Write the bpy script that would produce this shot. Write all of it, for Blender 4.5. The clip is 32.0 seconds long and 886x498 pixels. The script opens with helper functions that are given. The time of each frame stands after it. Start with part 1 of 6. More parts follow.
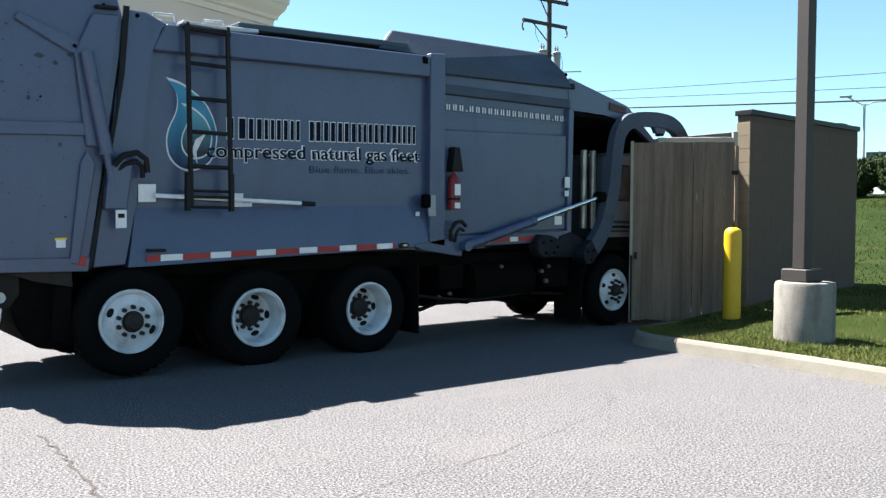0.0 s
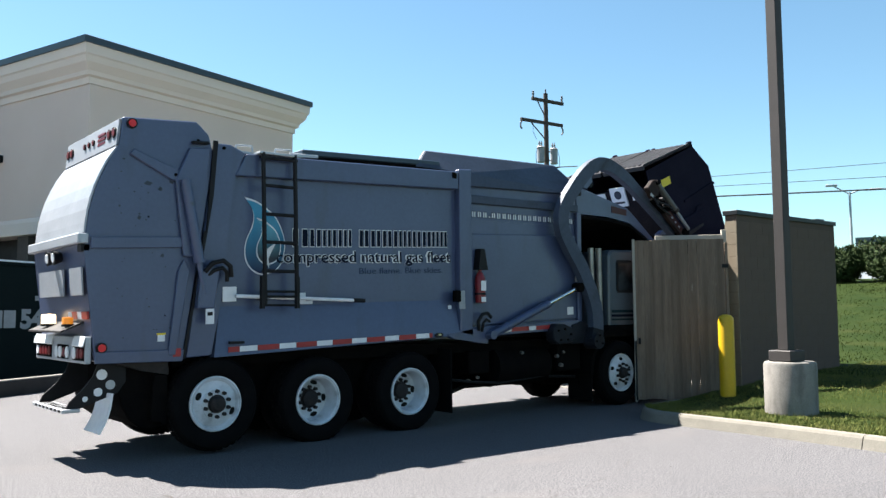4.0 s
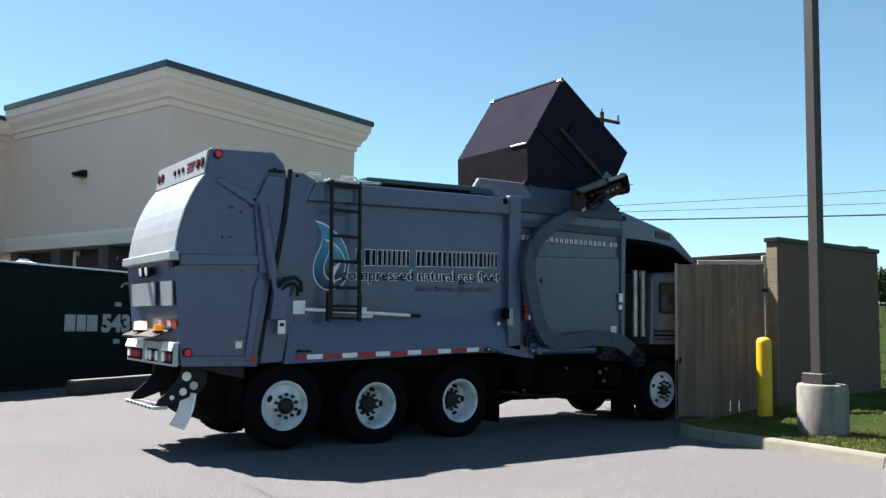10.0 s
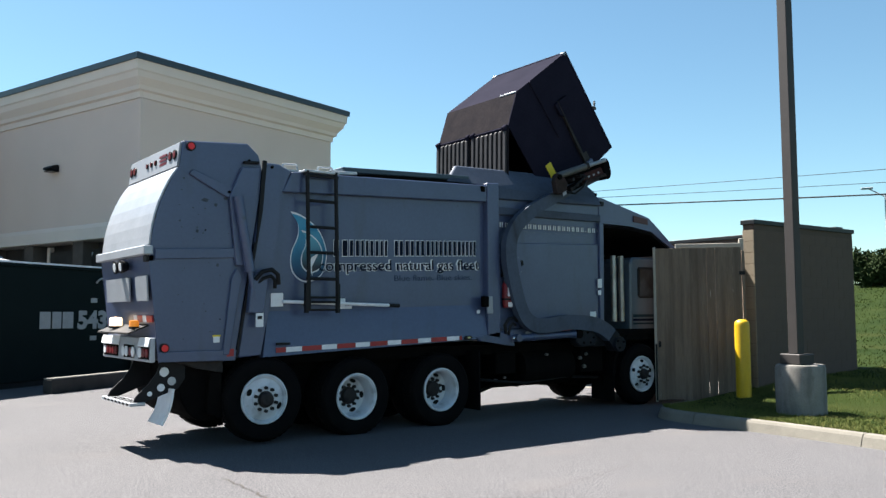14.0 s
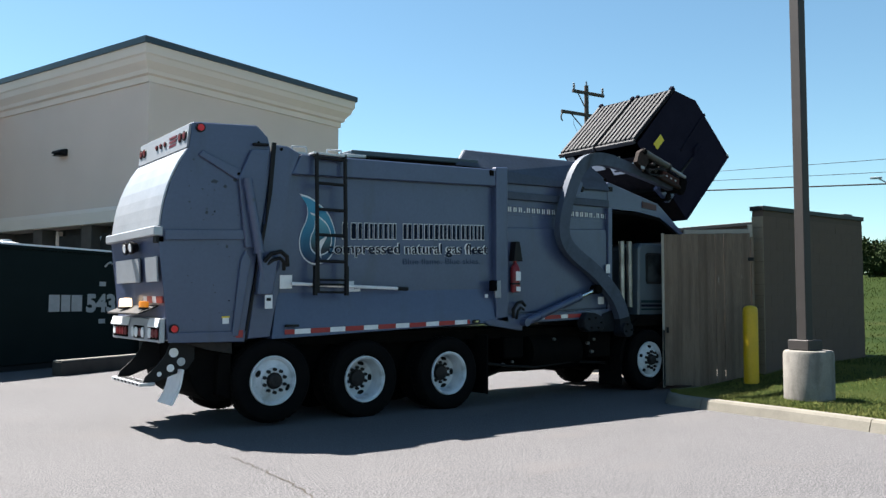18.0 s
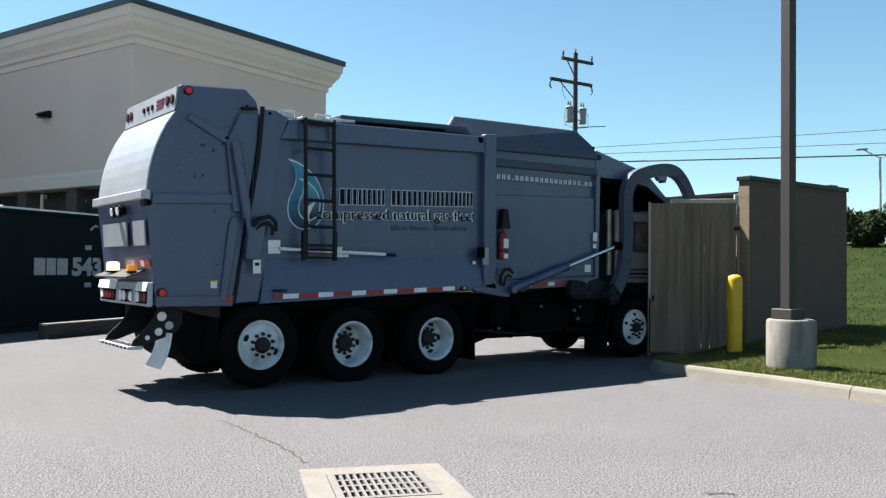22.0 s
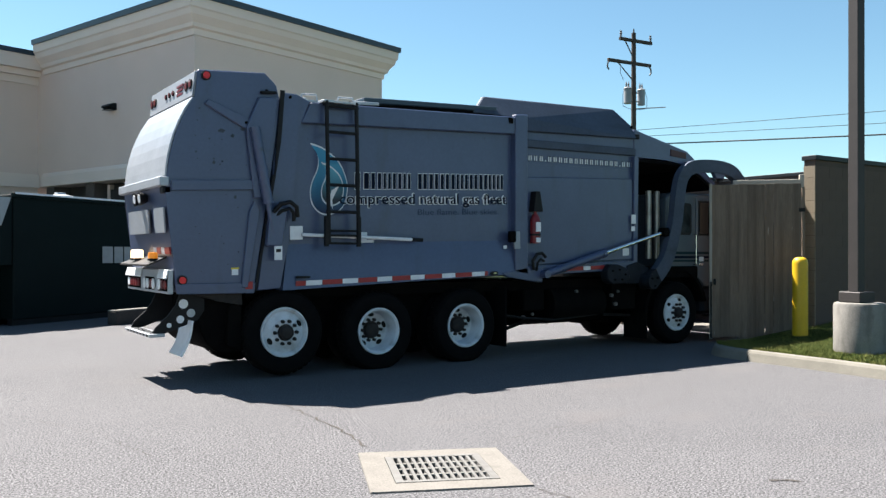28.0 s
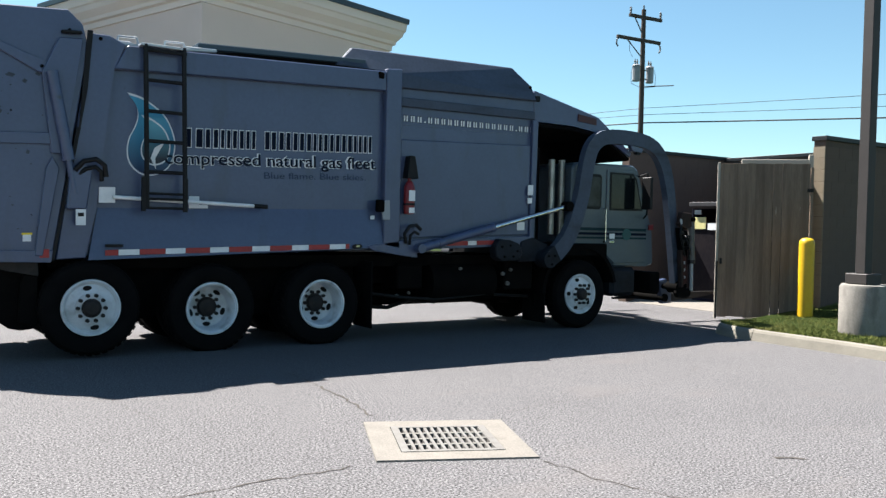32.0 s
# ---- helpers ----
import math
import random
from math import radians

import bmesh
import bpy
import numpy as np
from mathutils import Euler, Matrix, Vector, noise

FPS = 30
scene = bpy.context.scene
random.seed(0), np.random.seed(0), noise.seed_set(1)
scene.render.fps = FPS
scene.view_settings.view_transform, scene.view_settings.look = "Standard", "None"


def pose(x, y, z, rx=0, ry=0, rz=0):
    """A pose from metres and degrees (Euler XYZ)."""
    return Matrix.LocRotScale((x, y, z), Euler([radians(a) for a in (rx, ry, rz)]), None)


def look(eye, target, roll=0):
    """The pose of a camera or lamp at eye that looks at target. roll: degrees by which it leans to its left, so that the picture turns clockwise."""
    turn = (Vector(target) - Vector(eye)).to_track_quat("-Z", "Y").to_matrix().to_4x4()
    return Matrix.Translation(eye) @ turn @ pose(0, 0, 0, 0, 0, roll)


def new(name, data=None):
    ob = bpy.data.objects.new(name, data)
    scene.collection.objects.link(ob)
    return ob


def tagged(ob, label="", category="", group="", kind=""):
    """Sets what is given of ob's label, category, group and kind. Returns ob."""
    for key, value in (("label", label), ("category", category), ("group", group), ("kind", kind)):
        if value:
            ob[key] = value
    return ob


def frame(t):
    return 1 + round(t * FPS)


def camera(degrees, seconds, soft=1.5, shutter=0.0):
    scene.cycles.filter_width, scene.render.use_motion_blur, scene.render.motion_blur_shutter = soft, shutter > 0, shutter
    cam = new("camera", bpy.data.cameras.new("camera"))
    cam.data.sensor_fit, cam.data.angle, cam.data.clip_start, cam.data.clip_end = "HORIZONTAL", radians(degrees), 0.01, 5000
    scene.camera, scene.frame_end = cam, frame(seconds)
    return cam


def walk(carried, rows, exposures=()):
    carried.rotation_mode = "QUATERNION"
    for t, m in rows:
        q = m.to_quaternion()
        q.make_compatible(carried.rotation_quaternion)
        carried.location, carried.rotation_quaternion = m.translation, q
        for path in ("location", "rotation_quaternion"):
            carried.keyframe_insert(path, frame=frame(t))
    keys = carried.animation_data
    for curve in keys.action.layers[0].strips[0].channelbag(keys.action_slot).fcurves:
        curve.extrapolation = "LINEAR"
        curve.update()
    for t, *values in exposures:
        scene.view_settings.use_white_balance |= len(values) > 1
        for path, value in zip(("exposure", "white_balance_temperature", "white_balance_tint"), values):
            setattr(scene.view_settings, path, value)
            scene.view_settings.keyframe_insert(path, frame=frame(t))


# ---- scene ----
cam = camera(55.5, 32.0, soft=1.4)

PATH = [
    (0, (-2.763, -8.112, 1.528), (-1.502, -6.56, 1.464), 0.4),
    (0.5, (-2.963, -8.383, 1.528), (-1.662, -6.864, 1.496), 1.3),
    (1, (-3.161, -8.433, 1.521), (-1.895, -6.891, 1.665), 2.0),
    (1.5, (-3.399, -8.529, 1.516), (-2.144, -6.975, 1.598), 0.0),
    (2, (-3.531, -8.746, 1.526), (-2.287, -7.183, 1.631), 1.1),
    (2.5, (-3.619, -8.956, 1.53), (-2.41, -7.364, 1.597), 2.2),
    (3, (-3.749, -9.102, 1.525), (-2.651, -7.433, 1.615), 0.2),
    (3.5, (-3.961, -8.985, 1.53), (-2.696, -7.439, 1.63), -0.5),
    (4, (-4.069, -9.033, 1.568), (-2.807, -7.489, 1.716), -0.5),
    (4.5, (-4.156, -9.295, 1.565), (-2.874, -7.767, 1.725), 0.9),
    (6.5, (-4.519, -9.569, 1.537), (-3.226, -8.057, 1.733), -1.0),
    (7, (-4.509, -9.733, 1.597), (-3.27, -8.169, 1.733), 2.2),
    (7.5, (-4.518, -9.837, 1.624), (-3.311, -8.25, 1.781), -0.2),
    (8, (-4.566, -9.815, 1.627), (-3.417, -8.188, 1.802), 0.4),
    (8.5, (-4.561, -9.838, 1.628), (-3.389, -8.229, 1.825), -0.1),
    (9, (-4.585, -9.805, 1.629), (-3.39, -8.213, 1.824), -0.5),
    (9.5, (-4.598, -9.807, 1.626), (-3.422, -8.202, 1.832), 0.3),
    (10, (-4.605, -9.807, 1.611), (-3.449, -8.184, 1.788), 1.0),
    (10.5, (-4.601, -9.788, 1.62), (-3.438, -8.17, 1.795), 1.3),
    (11, (-4.597, -9.757, 1.624), (-3.418, -8.152, 1.811), 1.1),
    (11.5, (-4.58, -9.809, 1.597), (-3.433, -8.181, 1.783), 1.1),
    (12, (-4.596, -9.796, 1.573), (-3.449, -8.167, 1.752), 0.7),
    (12.5, (-4.57, -9.839, 1.569), (-3.419, -8.209, 1.709), 0.3),
    (13, (-4.586, -9.783, 1.591), (-3.403, -8.175, 1.713), -0.4),
    (13.5, (-4.575, -9.775, 1.607), (-3.382, -8.176, 1.756), -0.4),
    (15.5, (-4.54, -9.777, 1.637), (-3.338, -8.185, 1.786), -0.2),
    (16, (-4.566, -9.758, 1.574), (-3.371, -8.16, 1.72), -0.6),
    (16.5, (-4.543, -9.801, 1.614), (-3.366, -8.189, 1.74), -0.1),
    (17, (-4.574, -9.741, 1.607), (-3.399, -8.127, 1.726), 0.4),
    (17.5, (-4.59, -9.753, 1.589), (-3.398, -8.152, 1.723), 0.2),
    (18, (-4.584, -9.752, 1.551), (-3.398, -8.146, 1.674), 0.1),
    (18.5, (-4.598, -9.765, 1.547), (-3.429, -8.148, 1.684), 0.2),
    (19, (-4.598, -9.761, 1.559), (-3.431, -8.141, 1.676), 0.5),
    (19.5, (-4.613, -9.769, 1.552), (-3.437, -8.155, 1.661), 0.5),
    (20, (-4.618, -9.76, 1.545), (-3.448, -8.142, 1.671), 0.7),
    (20.5, (-4.623, -9.768, 1.544), (-3.467, -8.14, 1.652), 0.8),
    (21, (-4.608, -9.795, 1.53), (-3.437, -8.176, 1.627), 0.6),
    (21.5, (-4.616, -9.757, 1.545), (-3.425, -8.151, 1.607), 0.1),
    (22, (-4.618, -9.755, 1.543), (-3.404, -8.166, 1.588), 0.6),
    (22.5, (-4.621, -9.734, 1.532), (-3.396, -8.154, 1.582), 0.9),
    (23, (-4.629, -9.728, 1.534), (-3.406, -8.147, 1.59), 1.1),
    (23.5, (-4.633, -9.726, 1.523), (-3.406, -8.147, 1.565), 1.2),
    (24, (-4.624, -9.732, 1.529), (-3.41, -8.142, 1.565), 1.1),
    (24.5, (-4.624, -9.712, 1.532), (-3.433, -8.106, 1.557), 0.9),
    (25, (-4.63, -9.726, 1.527), (-3.499, -8.077, 1.571), 0.6),
    (25.5, (-4.629, -9.741, 1.524), (-3.529, -8.071, 1.571), 0.6),
    (27.5, (-4.598, -9.756, 1.534), (-3.495, -8.088, 1.556), -0.2),
    (28, (-4.606, -9.762, 1.542), (-3.503, -8.094, 1.551), 0.1),
    (28.5, (-4.613, -9.754, 1.536), (-3.522, -8.078, 1.539), 0.0),
    (29, (-4.585, -9.719, 1.507), (-3.478, -8.054, 1.515), 0.1),
    (29.5, (-4.598, -9.733, 1.518), (-3.481, -8.074, 1.485), 0.3),
    (30, (-4.619, -9.717, 1.512), (-3.488, -8.068, 1.492), 0.5),
    (30.5, (-4.626, -9.72, 1.509), (-3.51, -8.061, 1.478), 0.9),
    (31, (-4.645, -9.736, 1.509), (-3.514, -8.086, 1.484), 1.1),
    (31.5, (-4.63, -9.709, 1.506), (-3.52, -8.047, 1.448), 1.0),
    (32, (-4.631, -9.71, 1.51), (-3.533, -8.039, 1.46), 1.3),
]
walk(cam, [(t, look(eye, target, roll)) for t, eye, target, roll in PATH],
     [(0, 2.40), (1, 2.38), (2, 2.33), (3, 2.29), (4, 2.25), (6.5, 2.11), (12, 2.06), (21, 2.04), (23.5, 1.95), (25.5, 1.95), (28, 2.02), (32, 2.05)])

# ---- light ----
world = bpy.data.worlds.new("sky")
scene.world = world
world.use_nodes = True
wn = world.node_tree.nodes
sky = wn.new("ShaderNodeTexSky")
sky.sky_type = "NISHITA"
sky.sun_disc = False
SUN = Vector((-0.22, 0.625, 1.0)).normalized()
sky.sun_elevation = math.asin(SUN.z)
sky.sun_rotation = math.atan2(SUN.x, SUN.y)
sky.air_density, sky.dust_density, sky.ozone_density = 1.0, 0.2, 0.6
wn["Background"].inputs["Strength"].default_value = 0.038
tint = wn.new("ShaderNodeMixRGB")
tint.blend_type, tint.inputs["Fac"].default_value, tint.inputs[2].default_value = "MULTIPLY", 1.0, (0.82, 1.05, 1.05, 1)
world.node_tree.links.new(sky.outputs[0], tint.inputs[1])
world.node_tree.links.new(tint.outputs[0], wn["Background"].inputs["Color"])
sun = new("sun", bpy.data.lights.new("sun", "SUN"))
sun.data.energy, sun.data.angle, sun.data.color = 5.0, radians(0.5), (1.0, 0.96, 0.91)
sun.matrix_world = look(SUN * 60, (0, 0, 0))


# ---- materials ----
def material(name, base, rough=0.6, metal=0.0, second=None, scale=4.0, mix=0.5, fine=60.0, bump=0.0, fine_amount=0.12,
             emit=0.0, coat=0.0, per_object=0.0, stretch=(1, 1, 1), speck=None, speck_scale=300.0, speck_at=0.62,
             spec=None, streak=None, streak_stretch=(2, 2, 0.25), streak_scale=2.0, streak_at=0.55, crisp=0.0):
    """Two scales of variation, a fine bump, an optional speckle and a shade of its own for each object."""
    m = bpy.data.materials.new(name)
    m.use_nodes = True
    nt = m.node_tree
    n, l = nt.nodes, nt.links
    p = n["Principled BSDF"]
    p.inputs["Roughness"].default_value = rough
    p.inputs["Metallic"].default_value = metal
    p.inputs["Specular IOR Level"].default_value = spec if spec is not None else 0.12 if rough >= 0.8 else 0.4
    p.inputs["Coat Weight"].default_value = coat
    co = n.new("ShaderNodeTexCoord")
    mp = n.new("ShaderNodeMapping")
    mp.inputs["Scale"].default_value = stretch
    l.new(co.outputs["Object"], mp.inputs["Vector"])
    big = n.new("ShaderNodeTexNoise")
    big.inputs["Scale"].default_value, big.inputs["Detail"].default_value = scale, 5
    l.new(mp.outputs[0], big.inputs["Vector"])
    small = n.new("ShaderNodeTexNoise")
    small.inputs["Scale"].default_value, small.inputs["Detail"].default_value = fine, 3
    l.new(mp.outputs[0], small.inputs["Vector"])
    ramp = n.new("ShaderNodeValToRGB")
    ramp.color_ramp.elements[0].position, ramp.color_ramp.elements[1].position = 0.5 - mix / 2, 0.5 + mix / 2
    ramp.color_ramp.elements[0].color = (*base, 1)
    ramp.color_ramp.elements[1].color = (*(second or [c * 0.82 for c in base]), 1)
    l.new(big.outputs["Fac"], ramp.inputs["Fac"])
    grain = n.new("ShaderNodeMixRGB")
    grain.blend_type, grain.inputs["Fac"].default_value = "OVERLAY", fine_amount
    l.new(ramp.outputs[0], grain.inputs[1])
    if crisp:
        cr = n.new("ShaderNodeMapRange")
        cr.inputs["From Min"].default_value, cr.inputs["From Max"].default_value = 0.5 - crisp, 0.5 + crisp
        l.new(small.outputs["Fac"], cr.inputs["Value"])
        l.new(cr.outputs[0], grain.inputs[2])
    else:
        l.new(small.outputs["Fac"], grain.inputs[2])
    out = grain.outputs[0]
    if per_object:
        info, hsv = n.new("ShaderNodeObjectInfo"), n.new("ShaderNodeHueSaturation")
        rng = n.new("ShaderNodeMapRange")
        rng.inputs["To Min"].default_value, rng.inputs["To Max"].default_value = 1 - per_object, 1 + per_object
        l.new(info.outputs["Random"], rng.inputs["Value"])
        l.new(rng.outputs[0], hsv.inputs["Value"])
        l.new(out, hsv.inputs["Color"])
        out = hsv.outputs[0]
    if speck:
        sp = n.new("ShaderNodeTexNoise")
        sp.inputs["Scale"].default_value, sp.inputs["Detail"].default_value = speck_scale, 2
        l.new(mp.outputs[0], sp.inputs["Vector"])
        gt = n.new("ShaderNodeMapRange")
        gt.inputs["From Min"].default_value, gt.inputs["From Max"].default_value = speck_at, speck_at + 0.06
        l.new(sp.outputs["Fac"], gt.inputs["Value"])
        mx = n.new("ShaderNodeMixRGB")
        l.new(gt.outputs[0], mx.inputs["Fac"])
        l.new(out, mx.inputs[1])
        mx.inputs[2].default_value = (*speck, 1)
        out = mx.outputs[0]
    if streak:
        sm, st, sr, mx = n.new("ShaderNodeMapping"), n.new("ShaderNodeTexNoise"), n.new("ShaderNodeMapRange"), n.new("ShaderNodeMixRGB")
        sm.inputs["Scale"].default_value = streak_stretch
        st.inputs["Scale"].default_value, st.inputs["Detail"].default_value = streak_scale, 6
        sr.inputs["From Min"].default_value, sr.inputs["From Max"].default_value = streak_at, streak_at + 0.18
        sr.inputs["To Max"].default_value = 0.6
        mx.inputs[2].default_value = (*streak, 1)
        l.new(co.outputs["Object"], sm.inputs["Vector"])
        l.new(sm.outputs[0], st.inputs["Vector"])
        l.new(st.outputs["Fac"], sr.inputs["Value"])
        l.new(sr.outputs[0], mx.inputs["Fac"])
        l.new(out, mx.inputs[1])
        out = mx.outputs[0]
    l.new(out, p.inputs["Base Color"])
    if bump:
        b = n.new("ShaderNodeBump")
        b.inputs["Strength"].default_value, b.inputs["Distance"].default_value = bump, 0.01
        l.new(small.outputs["Fac"], b.inputs["Height"])
        l.new(b.outputs[0], p.inputs["Normal"])
    if emit:
        p.inputs["Emission Color"].default_value = (*base, 1)
        p.inputs["Emission Strength"].default_value = emit
    return m


ASPHALT = material("asphalt", (0.0925, 0.0887, 0.0908), 0.92, second=(0.0775, 0.0748, 0.0772), scale=0.45, fine=64, bump=0.10, fine_amount=0.72, crisp=0.15,
                   speck=(0.205, 0.200, 0.202), speck_scale=66, speck_at=0.59, streak=(0.121, 0.110, 0.107), streak_stretch=(0.5, 1.1, 1), streak_scale=0.9, streak_at=0.58)
CONCRETE = material("concrete", (0.21, 0.197, 0.175), 0.9, second=(0.15, 0.14, 0.125), scale=3, fine=70, bump=0.08, fine_amount=0.3)
KERB_MAT = material("kerb_concrete", (0.188, 0.174, 0.146), 0.9, second=(0.148, 0.137, 0.116), scale=4, fine=80, bump=0.1, fine_amount=0.3,
                    streak=(0.115, 0.105, 0.093), streak_stretch=(1, 1, 1), streak_scale=5, streak_at=0.6)
GRASS = material("grass", (0.009, 0.019, 0.003), 0.85, second=(0.020, 0.030, 0.006), scale=0.9, fine=30, bump=0.8, fine_amount=0.6, spec=0.05,
                 streak=(0.031, 0.036, 0.010), streak_stretch=(1.4, 0.5, 1), streak_scale=0.8, streak_at=0.53)
BLADE = material("grass_blade", (0.084, 0.103, 0.021), 0.8, second=(0.155, 0.149, 0.050), scale=2.0, fine=20, spec=0.1)
TUFT = material("grass_tuft", (0.018, 0.030, 0.005), 0.85, second=(0.036, 0.046, 0.011), scale=0.8, fine=12, spec=0.05)
PAINT = material("truck_paint", (0.051, 0.071, 0.136), 0.38, second=(0.041, 0.057, 0.113), scale=1.6, fine=24, fine_amount=0.16, coat=0.36, spec=0.4,
                 speck=(0.026, 0.03, 0.038), speck_scale=4.2, speck_at=0.735, streak=(0.034, 0.043, 0.062), streak_stretch=(2.2, 2.2, 0.5), streak_scale=1.5, streak_at=0.57)
PAINT.node_tree.nodes["Principled BSDF"].inputs["Coat Roughness"].default_value = 0.28
DULL_PAINT = material("dirty_truck_paint", (0.054, 0.070, 0.103), 0.6, second=(0.041, 0.053, 0.076), scale=2.2, fine=24, fine_amount=0.25, spec=0.25,
                      streak=(0.014, 0.015, 0.018), streak_stretch=(0.7, 1, 3.0), streak_scale=1.6, streak_at=0.56)
CAB_PAINT = material("cab_paint", (0.062, 0.084, 0.105), 0.4, second=(0.050, 0.068, 0.086), scale=2, fine=30, coat=0.2)
REAR_SHEET = material("rear_sheet", (0.38, 0.40, 0.43), 0.36, metal=0.3, second=(0.30, 0.32, 0.35), scale=2.5, fine=30)
BLACK = material("black_steel", (0.005, 0.005, 0.006), 0.55, second=(0.009, 0.009, 0.010), scale=6, fine=50, spec=0.2)
# Near-black for grimy chassis parts and for shade put into colour.
CHASSIS = material("grime_shade_black", (0.003, 0.003, 0.0033), 0.9, second=(0.006, 0.0055, 0.005), scale=5, fine=40, bump=0.2, spec=0.03)
RUBBER = material("tyre_rubber", (0.0035, 0.0035, 0.004), 0.9, second=(0.006, 0.006, 0.006), scale=5, fine=60, bump=0.2, spec=0.05)
WHEEL_WHITE = material("wheel_white", (0.62, 0.65, 0.69), 0.5, second=(0.46, 0.48, 0.50), scale=7, fine=40, streak=(0.24, 0.24, 0.24), streak_stretch=(1, 1, 1), streak_scale=6, streak_at=0.56)
HUB_MAT = material("hub_grime", (0.012, 0.011, 0.012), 0.6, second=(0.03, 0.025, 0.023), scale=12, fine=50, spec=0.2)
STACK = material("dull_stack", (0.42, 0.41, 0.38), 0.35, metal=0.6, second=(0.13, 0.12, 0.11), scale=4)
BRICK = material("dark_brick", (0.12, 0.10, 0.085), 0.85, second=(0.09, 0.075, 0.065), scale=3)
CHROME = material("chrome", (0.72, 0.73, 0.74), 0.18, metal=1.0, scale=5)
WHITE = material("white_sticker", (0.72, 0.73, 0.74), 0.5, scale=8, fine=60)
REFL_RED = material("reflective_red", (0.30, 0.018, 0.020), 0.4, scale=20)
RED_LAMP = material("red_lamp", (0.40, 0.010, 0.014), 0.3, scale=20, emit=0.05)
DULL_RED = material("dull_red_lamp", (0.16, 0.012, 0.015), 0.3, second=(0.08, 0.01, 0.012), scale=30)
AMBER_LAMP = material("amber_lamp", (0.75, 0.24, 0.02), 0.3, scale=20, emit=0.12)
LIT_LAMP = material("lit_lamp", (1.0, 0.72, 0.42), 0.3, scale=20, emit=0.55)
NAVY = material("navy_vinyl", (0.003, 0.006, 0.018), 0.6, scale=10, spec=0.08)


def faded(name, low, high, z0, z1):
    """A printed colour that runs from low at height z0 to high at z1."""
    m = material(name, low, 0.4, scale=6)
    n, l = m.node_tree.nodes, m.node_tree.links
    co, sep, rng, mx = n.new("ShaderNodeTexCoord"), n.new("ShaderNodeSeparateXYZ"), n.new("ShaderNodeMapRange"), n.new("ShaderNodeMixRGB")
    rng.inputs["From Min"].default_value, rng.inputs["From Max"].default_value = z0, z1
    mx.inputs[1].default_value, mx.inputs[2].default_value = (*low, 1), (*high, 1)
    l.new(co.outputs["Object"], sep.inputs[0])
    l.new(sep.outputs["Z"], rng.inputs["Value"])
    l.new(rng.outputs[0], mx.inputs["Fac"])
    l.new(mx.outputs[0], n["Principled BSDF"].inputs["Base Color"])
    return m


FLAME_BLUE = faded("flame_blue", (0.004, 0.016, 0.060), (0.045, 0.26, 0.40), 2.06, 2.72)
FLAME_PALE = faded("flame_core", (0.005, 0.010, 0.022), (0.09, 0.31, 0.40), 2.22, 2.60)
# Lighter copy of the wall block: sunlight on the pier put into colour.
LIT_BLOCK = material("block_wall_lit", (0.25, 0.205, 0.150), 0.9, second=(0.21, 0.172, 0.126), scale=2.5, fine=70, bump=0.15, fine_amount=0.3, per_object=0.06)
GRIME_PAINT = material("grimy_paint", (0.013, 0.017, 0.025), 0.7, second=(0.004, 0.0045, 0.006), scale=5, fine=30, fine_amount=0.4, bump=0.15, spec=0.2)
FAINT = material("faint_blue", (0.022, 0.040, 0.085), 0.5, scale=10, spec=0.2)
GLASS = material("dark_glass", (0.006, 0.009, 0.010), 0.08, scale=3, spec=0.2)
# Paler second tone paints a reflection into the dark glass.
TINTED = material("tinted_glass", (0.008, 0.010, 0.012), 0.16, second=(0.034, 0.040, 0.044), scale=2.6, mix=0.2, spec=0.15)
EXT_RED = material("extinguisher_red", (0.18, 0.012, 0.016), 0.35, scale=10)
BIN_MAT = material("bin_paint", (0.0112, 0.0108, 0.0195), 0.8, second=(0.017, 0.0160, 0.027), scale=2, fine=25, fine_amount=0.2, spec=0.015,
                   speck=(0.028, 0.027, 0.036), speck_scale=7, speck_at=0.74)
LID_MAT = material("lid_plastic", (0.034, 0.034, 0.037), 0.6, second=(0.050, 0.049, 0.052), scale=3, fine=40, spec=0.1)
YELLOW = material("bollard_yellow", (0.55, 0.345, 0.008), 0.45, second=(0.49, 0.305, 0.010), scale=3, fine=30)
TAG_YELLOW = material("tag_yellow", (0.75, 0.55, 0.02), 0.5, scale=10)
# Pale specks paint daylight coming through slits between the planks.
WOOD = material("gate_wood", (0.190, 0.145, 0.109), 0.85, second=(0.120, 0.088, 0.066), scale=2.0, fine=18, bump=0.3, fine_amount=0.35, per_object=0.14, stretch=(6, 6, 0.35),
                speck=(0.42, 0.38, 0.34), speck_scale=7, speck_at=0.73, streak=(0.095, 0.073, 0.056), streak_stretch=(5, 5, 0.22), streak_scale=1.5, streak_at=0.52)
BLOCK = material("block_wall", (0.124, 0.090, 0.073), 0.9, second=(0.097, 0.070, 0.057), scale=0.9, fine=70, bump=0.12, fine_amount=0.3, per_object=0.015)
MORTAR = material("mortar", (0.108, 0.081, 0.067), 0.95, scale=3, fine=80, bump=0.2)
CAP_MAT = material("cap_metal", (0.012, 0.015, 0.018), 0.5, scale=3, spec=0.25)
STUCCO = material("stucco", (0.72, 0.575, 0.485), 0.9, second=(0.675, 0.538, 0.452), scale=0.8, fine=120, bump=0.25, fine_amount=0.15)
STUCCO_TRIM = material("stucco_trim", (0.78, 0.66, 0.565), 0.9, second=(0.73, 0.615, 0.525), scale=0.8, fine=120, bump=0.2, fine_amount=0.12)
ROOF_EDGE = material("roof_edge", (0.025, 0.045, 0.065), 0.4, scale=3)
